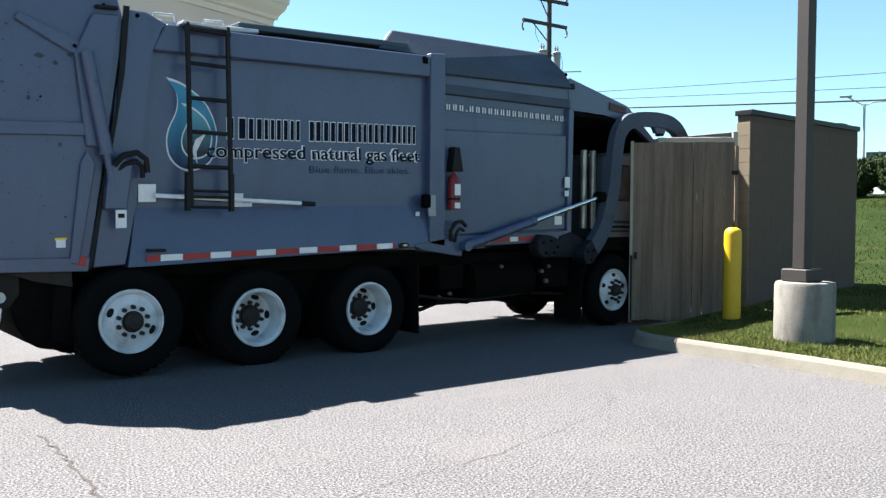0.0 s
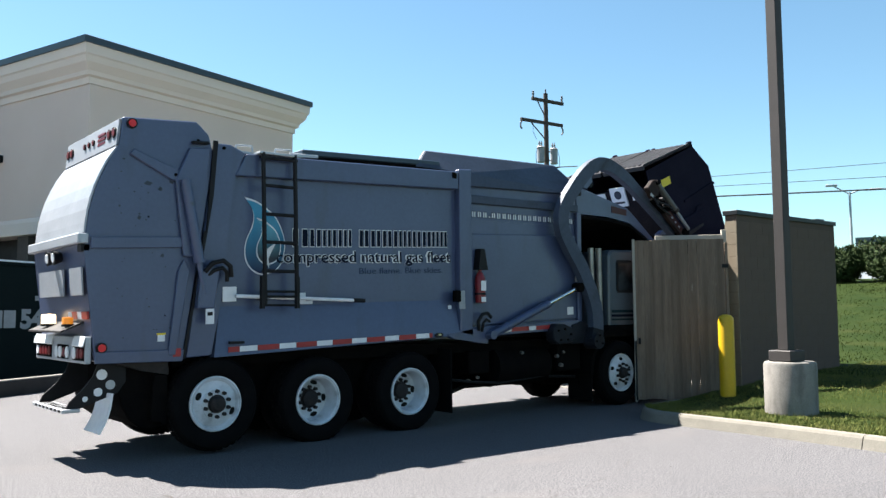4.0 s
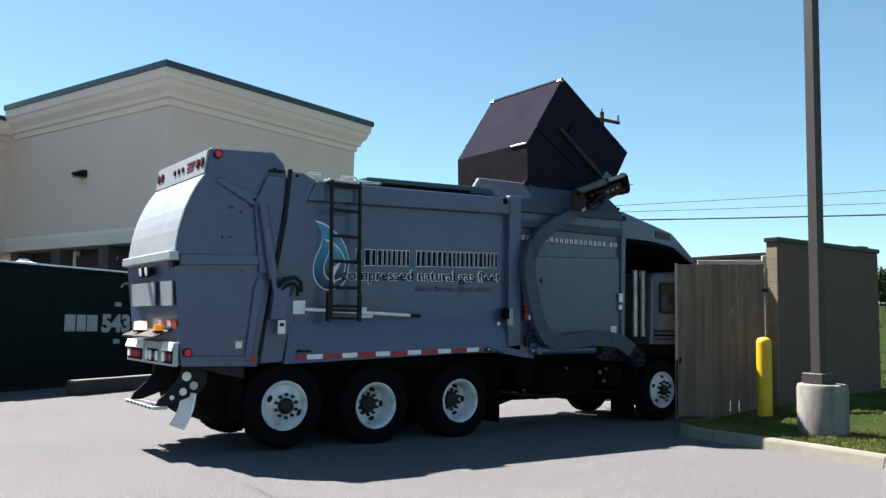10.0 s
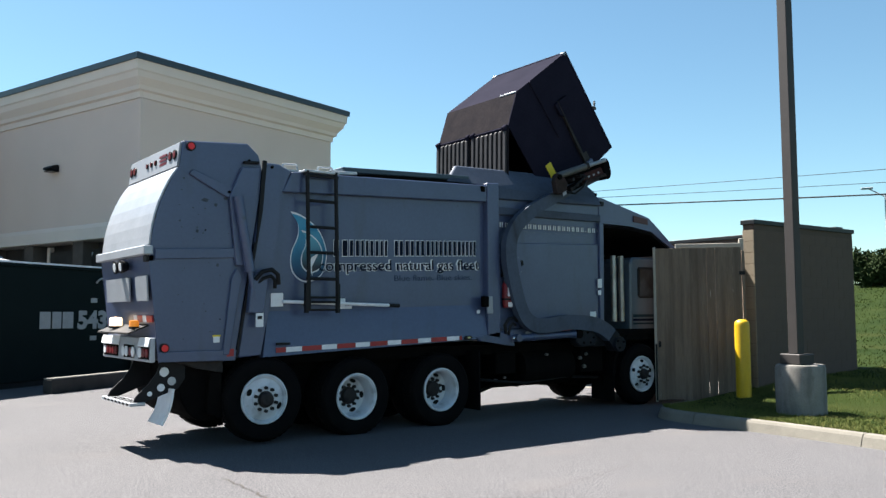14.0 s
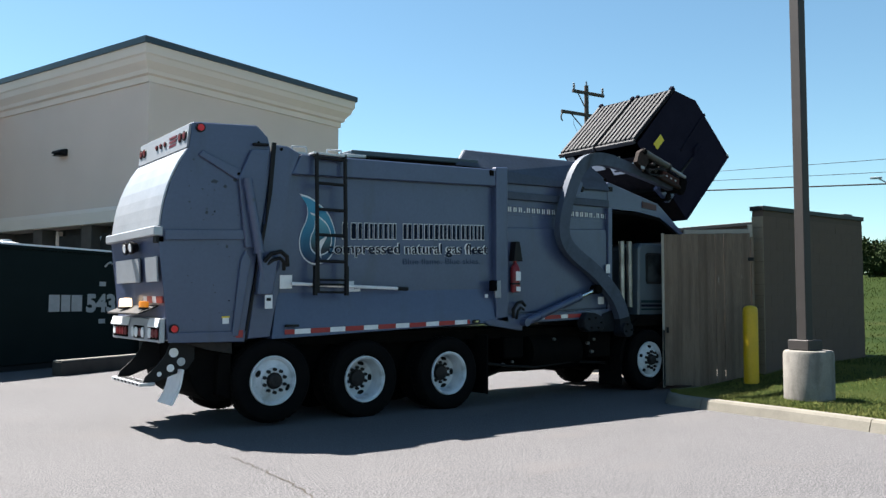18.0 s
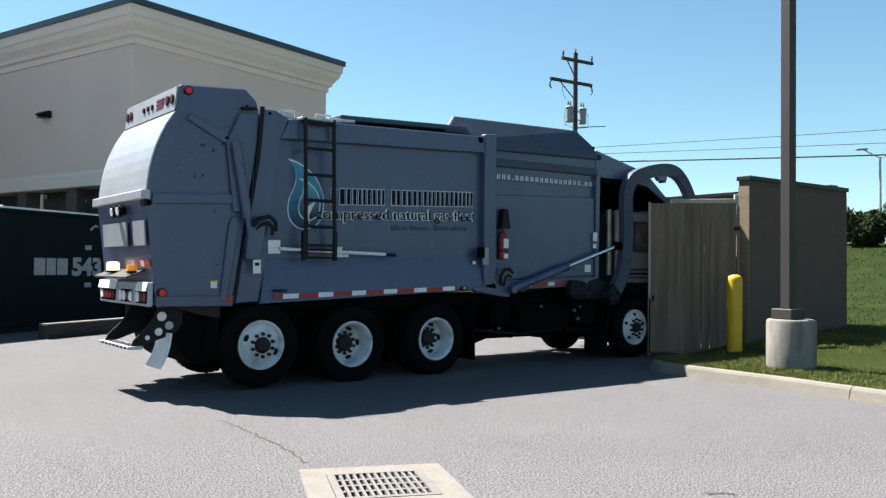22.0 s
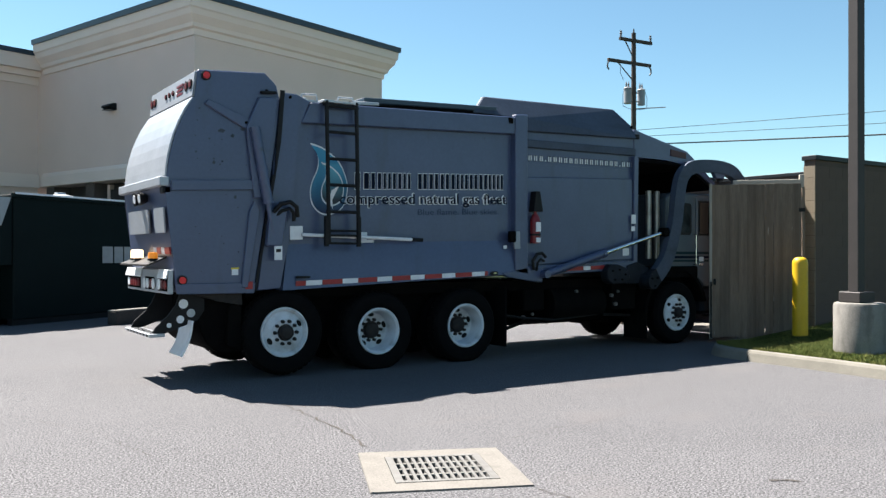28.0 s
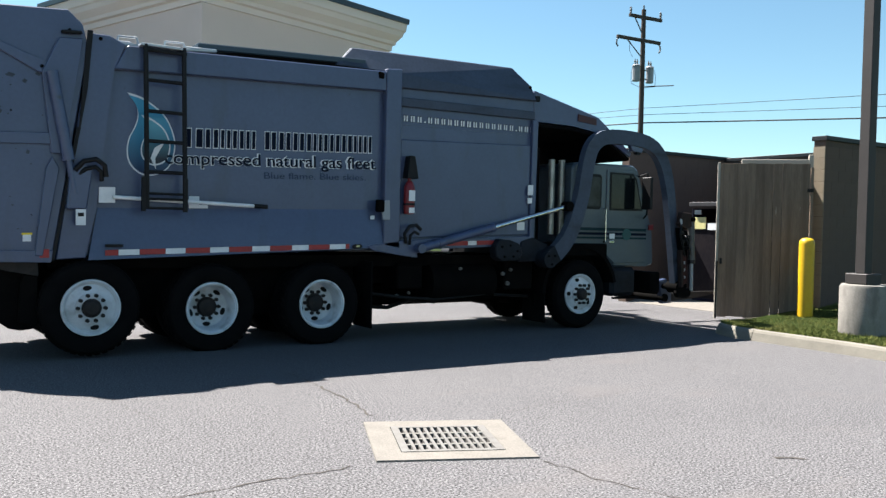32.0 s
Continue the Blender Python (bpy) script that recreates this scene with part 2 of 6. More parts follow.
# Dark tone for the door panel, and painted shade in the shop front.
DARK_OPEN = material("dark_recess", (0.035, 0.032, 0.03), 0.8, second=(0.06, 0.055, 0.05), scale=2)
POLE_MAT = material("bronze_pole", (0.050, 0.044, 0.042), 0.6, second=(0.040, 0.036, 0.034), scale=3, fine=40, spec=0.2)
BOX_GREEN = material("container_green", (0.003, 0.0075, 0.0075), 0.6, second=(0.0045, 0.010, 0.010), scale=1.5, fine=30, spec=0.08)
PALE_TARP = material("pale_panel", (0.30, 0.33, 0.33), 0.6, scale=2)
LETTER_GREY = material("letter_grey", (0.33, 0.34, 0.335), 0.5, scale=6, fine=30)
POLE_WOOD = material("pole_wood", (0.085, 0.070, 0.062), 0.85, second=(0.06, 0.05, 0.045), scale=3, fine=30, stretch=(5, 5, 0.6))
GALV = material("galvanised", (0.42, 0.44, 0.46), 0.5, metal=0.4, scale=4)
PIN_GREY = material("pin_grey", (0.12, 0.12, 0.125), 0.6, second=(0.08, 0.08, 0.085), scale=8, fine=30)
CAN_GREY = material("can_grey", (0.27, 0.28, 0.30), 0.5, second=(0.21, 0.22, 0.235), scale=4, fine=30)
LEAF = material("bush_leaf", (0.016, 0.030, 0.009), 0.75, second=(0.034, 0.050, 0.015), scale=1.5, fine=12, fine_amount=0.4, spec=0.1)
TWIG = material("bush_twig", (0.09, 0.065, 0.045), 0.9, scale=5)
GRATE_IRON = material("grate_iron", (0.17, 0.165, 0.155), 0.7, metal=0.3, second=(0.12, 0.11, 0.10), scale=10, fine=60)
# Pale wood colour that carries the sunlight on the gate's edge and beam.
SUNLIT_WOOD = material("sunlit_wood", (0.36, 0.33, 0.28), 0.8, scale=4, fine=40)
POST_BASE = material("post_base_concrete", (0.225, 0.210, 0.190), 0.9, second=(0.170, 0.160, 0.145), scale=5, fine=60, bump=0.1, fine_amount=0.3,
                     streak=(0.095, 0.088, 0.080), streak_stretch=(4, 4, 1.2), streak_scale=1.7, streak_at=0.5)
RAM_GREY = material("ram_grey", (0.085, 0.083, 0.082), 0.45, second=(0.05, 0.048, 0.046), scale=6, fine=40)
PANEL_GREY = material("panel_grey", (0.27, 0.285, 0.31), 0.4, second=(0.22, 0.235, 0.255), scale=2, fine=30)
DARK_RED = material("dark_red", (0.055, 0.010, 0.010), 0.5, scale=10)
SCUFF = material("scuffed_paint", (0.020, 0.026, 0.038), 0.6, second=(0.032, 0.042, 0.06), scale=9, fine=40)
RUST = material("rusty_steel", (0.016, 0.013, 0.012), 0.8, second=(0.038, 0.025, 0.022), scale=9, fine=40, bump=0.2, fine_amount=0.4)
RED_RUST = material("red_rust", (0.060, 0.020, 0.018), 0.8, second=(0.022, 0.012, 0.011), scale=14, fine=50, bump=0.2, fine_amount=0.4)
TEAL_DARK = material("teal_stripe", (0.004, 0.022, 0.03), 0.5, scale=8, spec=0.15)
TEAL = material("teal_badge", (0.006, 0.07, 0.075), 0.5, scale=8)
PALE_LABEL = material("pale_label", (0.62, 0.57, 0.26), 0.5, scale=20)
COLLAR = material("collar_concrete", (0.180, 0.165, 0.146), 0.9, second=(0.148, 0.136, 0.121), scale=5, fine=70, bump=0.1, fine_amount=0.35,
                  streak=(0.105, 0.095, 0.084), streak_stretch=(1, 1, 1), streak_scale=4, streak_at=0.6)
BIN_SLOPE = material("bin_slope", (0.012, 0.0112, 0.014), 0.85, second=(0.022, 0.0185, 0.020), scale=5, fine=30, fine_amount=0.4, spec=0.02)
PIT = material("pit_dark", (0.012, 0.012, 0.012), 0.95, scale=5)
CABLE = material("cable_black", (0.007, 0.007, 0.008), 0.6, scale=5)
UTIL_GREEN = material("utility_green", (0.028, 0.046, 0.026), 0.5, second=(0.022, 0.036, 0.02), scale=3)
CRACK = material("crack_dark", (0.07, 0.062, 0.056), 0.95, scale=6)
FAR_WALL = material("far_wall", (0.36, 0.30, 0.20), 0.8, scale=0.5)
FAR_ROOF = material("far_roof", (0.10, 0.12, 0.13), 0.7, scale=0.5)
CAR_WHITE = material("car_white", (0.70, 0.71, 0.72), 0.3, scale=3)


# ---- builders ----
def part(name, bm, mat, parent=None, label="", smooth=False):
    """One mesh object from a bmesh, under a thing or a part."""
    me = bpy.data.meshes.new(name)
    bmesh.ops.recalc_face_normals(bm, faces=bm.faces)
    bm.to_mesh(me)
    bm.free()
    me.materials.append(mat)
    if smooth:
        me.shade_smooth()
        me.set_sharp_from_angle(angle=radians(35))
    ob = new(name, me)
    ob.parent = parent
    if label:
        ob["label"] = label
    return ob


def thing(name, label, category, m=None, group="", kind=""):
    ob = new(name)
    ob.empty_display_size = 0.2
    if m is not None:
        ob.matrix_basis = m
    return tagged(ob, label, category, group, kind)


def add_box(bm, x0, x1, y0, y1, z0, z1, bevel=0.0, m=None):
    vs = [bm.verts.new((x, y, z)) for x in (x0, x1) for y in (y0, y1) for z in (z0, z1)]
    fs = [bm.faces.new([vs[i] for i in q]) for q in ((0, 1, 3, 2), (4, 6, 7, 5), (0, 4, 5, 1), (2, 3, 7, 6), (0, 2, 6, 4), (1, 5, 7, 3))]
    if m is not None:
        bmesh.ops.transform(bm, matrix=m, verts=vs)
    if bevel:
        es = list({e for f in fs for e in f.edges})
        bmesh.ops.bevel(bm, geom=es, offset=bevel, segments=1, affect="EDGES", profile=0.5)
    return bm


def box(x0, x1, y0, y1, z0, z1, bevel=0.0, m=None):
    return add_box(bmesh.new(), x0, x1, y0, y1, z0, z1, bevel, m)


def add_prism(bm, pts, y0, y1, bevel=0.0):
    """A side outline of (x, z) points drawn out from y0 to y1."""
    a = [bm.verts.new((x, y0, z)) for x, z in pts]
    b = [bm.verts.new((x, y1, z)) for x, z in pts]
    n = len(pts)
    fs = [bm.faces.new(a), bm.faces.new(b[::-1])]
    fs += [bm.faces.new((a[i], b[i], b[(i + 1) % n], a[(i + 1) % n])) for i in range(n)]
    if bevel:
        es = list({e for f in fs for e in f.edges})
        bmesh.ops.bevel(bm, geom=es, offset=bevel, segments=1, affect="EDGES", profile=0.5)
    return bm


def prism(pts, y0, y1, bevel=0.0):
    return add_prism(bmesh.new(), pts, y0, y1, bevel)


def add_rod(bm, a, b, r, r2=None, n=10):
    """A round rod from a to b."""
    a, b = Vector(a), Vector(b)
    d = b - a
    q = d.to_track_quat("Z", "Y").to_matrix().to_4x4()
    bmesh.ops.create_cone(bm, cap_ends=True, segments=n, radius1=r, radius2=r if r2 is None else r2, depth=d.length,
                          matrix=Matrix.Translation((a + b) / 2) @ q)
    return bm


def rod(a, b, r, r2=None, n=10):
    return add_rod(bmesh.new(), a, b, r, r2, n)


def add_lathe(bm, prof, n=32, axis="y", cap=True):
    """A profile of (radius, along) turned about the y or z axis."""
    rings = []
    for r, h in prof:
        ring = []
        for i in range(n):
            a = 2 * math.pi * i / n
            u, w = r * math.cos(a), r * math.sin(a)
            ring.append(bm.verts.new((u, h, w) if axis == "y" else (u, w, h)))
        rings.append(ring)
    for p, q in zip(rings, rings[1:]):
        for i in range(n):
            bm.faces.new((p[i], p[(i + 1) % n], q[(i + 1) % n], q[i]))
    for ring, flip in ((rings[0], True), (rings[-1], False)):
        if cap and (ring[0].co - ring[n // 2].co).length > 1e-4:
            bm.faces.new(ring[::-1] if flip else ring)
    return bm


def lathe(prof, n=32, axis="y", cap=True):
    return add_lathe(bmesh.new(), prof, n, axis, cap)


def add_sweep(bm, pts, wide, deep, y):
    """A flat box section swept along (x, z) points: deep in the plane of the path, wide across it."""
    rings = []
    k = len(pts)
    for i, (x, z) in enumerate(pts):
        a, b = pts[max(i - 1, 0)], pts[min(i + 1, k - 1)]
        t = Vector((b[0] - a[0], 0, b[1] - a[1])).normalized()
        nrm = Vector((-t.z, 0, t.x))
        d = deep[i] if isinstance(deep, (list, tuple)) else deep
        c = Vector((x, y, z))
        rings.append([bm.verts.new(c + nrm * (s * d / 2) + Vector((0, w * wide / 2, 0))) for s, w in ((-1, -1), (1, -1), (1, 1), (-1, 1))])
    for p, q in zip(rings, rings[1:]):
        for i in range(4):
            bm.faces.new((p[i], p[(i + 1) % 4], q[(i + 1) % 4], q[i]))
    bm.faces.new(rings[0][::-1])
    bm.faces.new(rings[-1])
    return bm


def smooth_path(pts, n=6):
    """Points of a soft curve through the given ones."""
    out = []
    for i in range(len(pts) - 1):
        p0, p1, p2, p3 = (pts[max(i - 1, 0)], pts[i], pts[i + 1], pts[min(i + 2, len(pts) - 1)])
        for k in range(n):
            t = k / n
            out.append(tuple(0.5 * (2 * b + (c - a) * t + (2 * a - 5 * b + 4 * c - d) * t * t + (3 * b - a - 3 * c + d) * t ** 3)
                             for a, b, c, d in zip(p0, p1, p2, p3)))
    out.append(tuple(pts[-1]))
    return out


def tube(name, pts, r, mat, parent=None, label="", n=6):
    """A round tube along points."""
    cu = bpy.data.curves.new(name, "CURVE")
    cu.dimensions, cu.bevel_depth, cu.bevel_resolution, cu.use_fill_caps = "3D", r, 2, True
    sp = cu.splines.new("POLY")
    sp.points.add(len(pts) - 1)
    for q, p in zip(sp.points, pts):
        q.co = (*p, 1)
    cu.materials.append(mat)
    ob = new(name, cu)
    ob.parent = parent
    if label:
        ob["label"] = label
    return ob


def tube_mesh(pts, r):
    bm = bmesh.new()
    for a, b in zip(pts, pts[1:]):
        add_rod(bm, a, b, r, n=8)
    return bm


def lettering(name, body, size, m, mat, parent, label="", stretch=1.0):
    """Raised words in the built-in font."""
    cu = bpy.data.curves.new(name, "FONT")
    cu.body, cu.size, cu.extrude = body, size, 0.002
    cu.materials.append(mat)
    ob = new(name, cu)
    ob.parent = parent
    ob.matrix_basis = m @ Matrix.Diagonal((stretch, 1, 1, 1))
    if label:
        ob["label"] = label
    return ob


# ---- ground ----
GX, GY, GA = -1.31, -4.74, -23.5   # the drain and its turn
grate_m = pose(GX, GY, 0, 0, 0, GA)


def build_ground():
    bm = bmesh.new()
    outer = [bm.verts.new(p) for p in ((-400, -400, 0), (400, -400, 0), (400, 400, 0), (-400, 400, 0))]
    inner = [bm.verts.new(grate_m @ Vector(p)) for p in ((-0.37, -0.37, 0), (0.37, -0.37, 0), (0.37, 0.37, 0), (-0.37, 0.37, 0))]
    for i in range(4):
        bm.faces.new((outer[i], outer[(i + 1) % 4], inner[(i + 1) % 4], inner[i]))
    tagged(part("ground", bm, ASPHALT), "pale worn asphalt car park, cracked and sunlit", "ground", kind="structure")


build_ground()

KERB = smooth_path([(8.1, -0.95), (7.2, -0.85), (6.5, -0.95), (6.0, -1.2), (5.74, -1.55), (5.66, -2.0), (5.64, -2.6), (5.6, -3.6), (5.47, -4.9),
                    (5.3, -6.5), (5.05, -8.5), (4.7, -11.0), (4.0, -15.0), (2.0, -24.0)], 5)


def kerb_x(y):
    for (xa, ya), (xb, yb) in zip(KERB, KERB[1:]):
        if yb <= y <= ya:
            return xa + (xb - xa) * (ya - y) / max(ya - yb, 1e-6)
    return 2.0


def lawn_height(x, y):
    s = 0.95 * x + 0.15 * y
    k = min(max((s - 9.5) / 30.0, 0), 1)
    g = min(max((s - 6.3) / 3.2, 0), 1)
    return 0.14 + 0.27 * g * g * (3 - 2 * g) + 2.63 * k * k * (3 - 2 * k) + 0.03 * noise.noise((x * 0.3, y * 0.3, 0)) * min(1, k * 6)


def build_lawn():
    bm = bmesh.new()
    ys = [-60, -40, -30, -24, -20, -17, -14, -12, -10.5, -9, -8, -7, -6, -5.2, -4.5, -4, -3.5, -3, -2.6, -2.2, -1.9, -1.6, -1.4, -1.05]
    cols = [0, 0.006, 0.015, 0.03, 0.045, 0.06, 0.08, 0.1, 0.13, 0.17, 0.22, 0.28, 0.35, 0.43, 0.52, 0.62, 0.75, 1]
    rows = []
    for y in ys:
        x0 = kerb_x(max(y, -24)) + 0.1
        rows.append([bm.verts.new((x0 + c * (120 - x0), y, lawn_height(x0 + c * (120 - x0), y))) for c in cols])
    for a, b in zip(rows, rows[1:]):
        for i in range(len(cols) - 1):
            bm.faces.new((a[i], a[i + 1], b[i + 1], b[i]))
    back = []
    for y in (-1.05, 0.5, 2, 4, 7, 11, 16, 24, 36, 60, 90):
        back.append([bm.verts.new((12.75 + c * 107, y, lawn_height(12.75 + c * 107, y))) for c in cols])
    for a, b in zip(back, back[1:]):
        for i in range(len(cols) - 1):
            bm.faces.new((a[i], a[i + 1], b[i + 1], b[i]))
    tagged(part("lawn", bm, GRASS, smooth=True), "mown green lawn rising to a low bank", "lawn", kind="structure")


build_lawn()


def build_kerb():
    root = thing("kerb", "pale concrete kerb with joints along the lawn", "kerb", kind="structure")
    step = 13
    for i in range(0, len(KERB) - 1, step):
        pts = KERB[i:i + step + 1]
        bm = bmesh.new()
        rings = []
        for j, (x, y) in enumerate(pts):
            a, b = pts[max(j - 1, 0)], pts[min(j + 1, len(pts) - 1)]
            t = Vector((b[0] - a[0], b[1] - a[1], 0)).normalized()
            n = Vector((-t.y, t.x, 0))
            c = Vector((x, y, 0))
            if j == 0:
                c += t * 0.006
            if j == len(pts) - 1:
                c -= t * 0.006
            rings.append([bm.verts.new(c + n * o + Vector((0, 0, z))) for o, z in ((0, -0.03), (0.05, 0.115), (0.075, 0.145), (0.16, 0.155), (0.17, -0.03))])
        for p, q in zip(rings, rings[1:]):
            for k in range(5):
                bm.faces.new((p[k], p[(k + 1) % 5], q[(k + 1) % 5], q[k]))
        bm.faces.new(rings[0])
        bm.faces.new(rings[-1][::-1])
        part("kerb_length", bm, KERB_MAT, root)


build_kerb()


def build_drain():
    root = thing("storm_drain", "square iron storm drain grate in a pale concrete collar", "drain", grate_m)
    bm = bmesh.new()
    o = [(-0.54, -0.54), (0.54, -0.54), (0.54, 0.54), (-0.54, 0.54)]
    h = 0.36
    q = [(-h, -h), (h, -h), (h, h), (-h, h)]
    lo, li = [bm.verts.new((x, y, 0.012)) for x, y in o], [bm.verts.new((x, y, 0.012)) for x, y in q]
    bo, bi = [bm.verts.new((x * 1.01, y * 1.01, -0.02)) for x, y in o], [bm.verts.new((x, y, -0.1)) for x, y in q]
    for i in range(4):
        k = (i + 1) % 4
        bm.faces.new((lo[i], lo[k], li[k], li[i]))
        bm.faces.new((bo[i], bo[k], lo[k], lo[i]))
        bm.faces.new((li[i], li[k], bi[k], bi[i]))
    part("concrete_collar", bm, COLLAR, root, "pale concrete collar")
    bm = bmesh.new()
    add_box(bm, -0.36, 0.36, -0.36, 0.36, -0.62, -0.6)
    for a, b, c, d in ((-0.38, -0.36, -0.36, 0.36), (0.36, 0.38, -0.36, 0.36), (-0.36, 0.36, -0.38, -0.36), (-0.36, 0.36, 0.36, 0.38)):
        add_box(bm, a, b, c, d, -0.6, -0.11)
    part("pit", bm, PIT, root, "dark shaft under the grate")
    bm = bmesh.new()
    for a, b, c, d in ((-0.355, 0.355, -0.355, -0.31), (-0.355, 0.355, 0.31, 0.355), (-0.355, -0.31, -0.31, 0.31), (0.31, 0.355, -0.31, 0.31)):
        add_box(bm, a, b, c, d, -0.05, 0.016)
    part("grate_frame", bm, GRATE_IRON, root)
    for i in range(13):
        x = -0.31 + 0.62 * i / 12
        part("grate_bar", box(x - 0.011, x + 0.011, -0.31, 0.31, -0.05, 0.014), GRATE_IRON, root)
    for j in range(1, 4):
        y = -0.31 + 0.62 * j / 4
        part("cross_bar", box(-0.31, 0.31, y - 0.016, y + 0.016, -0.045, 0.011), GRATE_IRON, root)


build_drain()

# ---- the shop building ----
B_C = Vector((1.95, 12.1, 0))
B_YAW = math.degrees(math.atan2(2.5, 7.8))
B_M = Matrix.Translation(B_C) @ pose(0, 0, 0, 0, 0, B_YAW)


def band(bm, pts, x0, x1, y0, y1):
    """A moulding of (out, z) points run round the near corner of the building: along its two seen faces and its ends."""
    rings = []
    for o, z in pts:
        rings.append([bm.verts.new(p) for p in ((x0 - o, y1, z), (x0 - o, y0 - o, z), (x1 + o, y0 - o, z), (x1 + o, y1, z))])
    for p, q in zip(rings, rings[1:]):
        for i in range(3):
            bm.faces.new((p[i], p[i + 1], q[i + 1], q[i]))
    bm.faces.new(rings[-1])
    bm.faces.new(rings[0][::-1])


def build_shop():
    root = thing("shop_building", "beige stucco shop building with a stepped cornice", "building", B_M)
    x0, x1, y0, y1 = 0.45, 7.8, 0.45, 8.7
    part("wall", box(x0, x1, y0, y1 + 6, 3.7, 7.6), STUCCO, root)
    bm = bmesh.new()
    band(bm, [(0.0, 7.35), (0.05, 7.36), (0.06, 7.52), (0.14, 7.56), (0.16, 7.66), (0.30, 7.84), (0.34, 7.98), (0.38, 8.02), (0.40, 8.26)], x0, x1, y0, y1)
    part("cornice", bm, STUCCO_TRIM, root, "cream stepped cornice")
    bm = bmesh.new()
    band(bm, [(0.45, 8.26), (0.46, 8.42), (0.40, 8.45)], x0, x1, y0, y1)
    part("roof_edge", bm, ROOF_EDGE, root, "dark blue metal roof edge")
    bm = bmesh.new()
    band(bm, [(0.0, 3.66), (0.10, 3.68), (0.10, 4.0), (0.05, 4.1), (0.0, 4.12)], x0, x1, y0, y1)
    part("belt_course", bm, STUCCO_TRIM, root, "cream belt course")
    part("corner_pilaster", box(x0 - 0.03, x0 + 0.2, y0 - 0.06, y0 + 0.05, 4.13, 7.34), STUCCO, root)
    part("ground_floor", box(x0 + 0.5, x1 - 0.5, y0 + 0.5, y1, 0, 3.66), DARK_OPEN, root, "recessed shop front, dark colour for its shade")
    for yy in (0.5, 3.0, 5.6, 8.1):
        part("pier", box(x0 + 0.02, x0 + 0.5, yy, yy + 0.5, 0, 3.66), BRICK, root)
    for xx in (2.6, 4.9, 7.25):
        part("pier", box(xx, xx + 0.5, y0 + 0.02, y0 + 0.5, 0, 3.66), BRICK, root)
    for yy in (1.05, 3.55, 6.15):
        part("shop_window", box(x0 + 0.42, x0 + 0.46, yy, yy + 1.9, 0.4, 3.2, 0.01), GLASS, root)
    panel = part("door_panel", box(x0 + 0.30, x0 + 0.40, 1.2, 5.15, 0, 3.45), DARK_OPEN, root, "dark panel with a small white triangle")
    bm = bmesh.new()
    a = [bm.verts.new((x0 + 0.292, y, z)) for y, z in ((3.25, 3.36), (2.93, 3.36), (3.09, 3.10))]
    b = [bm.verts.new((x0 + 0.300, y, z)) for y, z in ((3.25, 3.36), (2.93, 3.36), (3.09, 3.10))]
    bm.faces.new(a)
    for q in range(3):
        bm.faces.new((a[q], b[q], b[(q + 1) % 3], a[(q + 1) % 3]))
    part("triangle_sign", bm, WHITE, panel, "small white triangle")
    part("jamb", box(x0 + 0.28, x0 + 0.42, 5.16, 5.30, 0, 3.6), STUCCO, root, "thin beige door jamb")
    # the lower wing
    part("wing_wall", box(-14, x0 - 0.002, 9.15, 20, 0, 7.3), STUCCO, root)
    bm = bmesh.new()
    for o, za, zb in ((0.06, 7.05, 7.3), (0.2, 7.3, 7.5), (0.36, 7.5, 7.95)):
        add_box(bm, -14, x0 - 0.004, 9.15 - o, 9.16, za, zb)
    part("wing_cornice", bm, STUCCO_TRIM, root, "cream stepped cornice")
    part("wing_roof_edge", box(-14, x0 - 0.004, 8.74, 9.3, 7.95, 8.1), ROOF_EDGE, root, "dark blue metal roof edge")
    part("wing_belt", box(-14, x0 - 0.004, 9.04, 9.149, 3.66, 4.1), STUCCO_TRIM, root)
    # the wall lamp
    lamp = thing("wall_light", "small black wall-pack light on the stucco", "light", B_M @ pose(x0, 4.5, 5.85))
    bm = prism([(-0.28, -0.02), (-0.02, -0.10), (0.0, -0.10), (0.0, 0.10), (-0.10, 0.10), (-0.24, 0.04)], -0.22, 0.22, 0.015)
    part("housing", bm, BLACK, lamp)
    part("lens", box(-0.25, -0.03, -0.18, 0.18, -0.105, -0.085), GLASS, lamp)


build_shop()


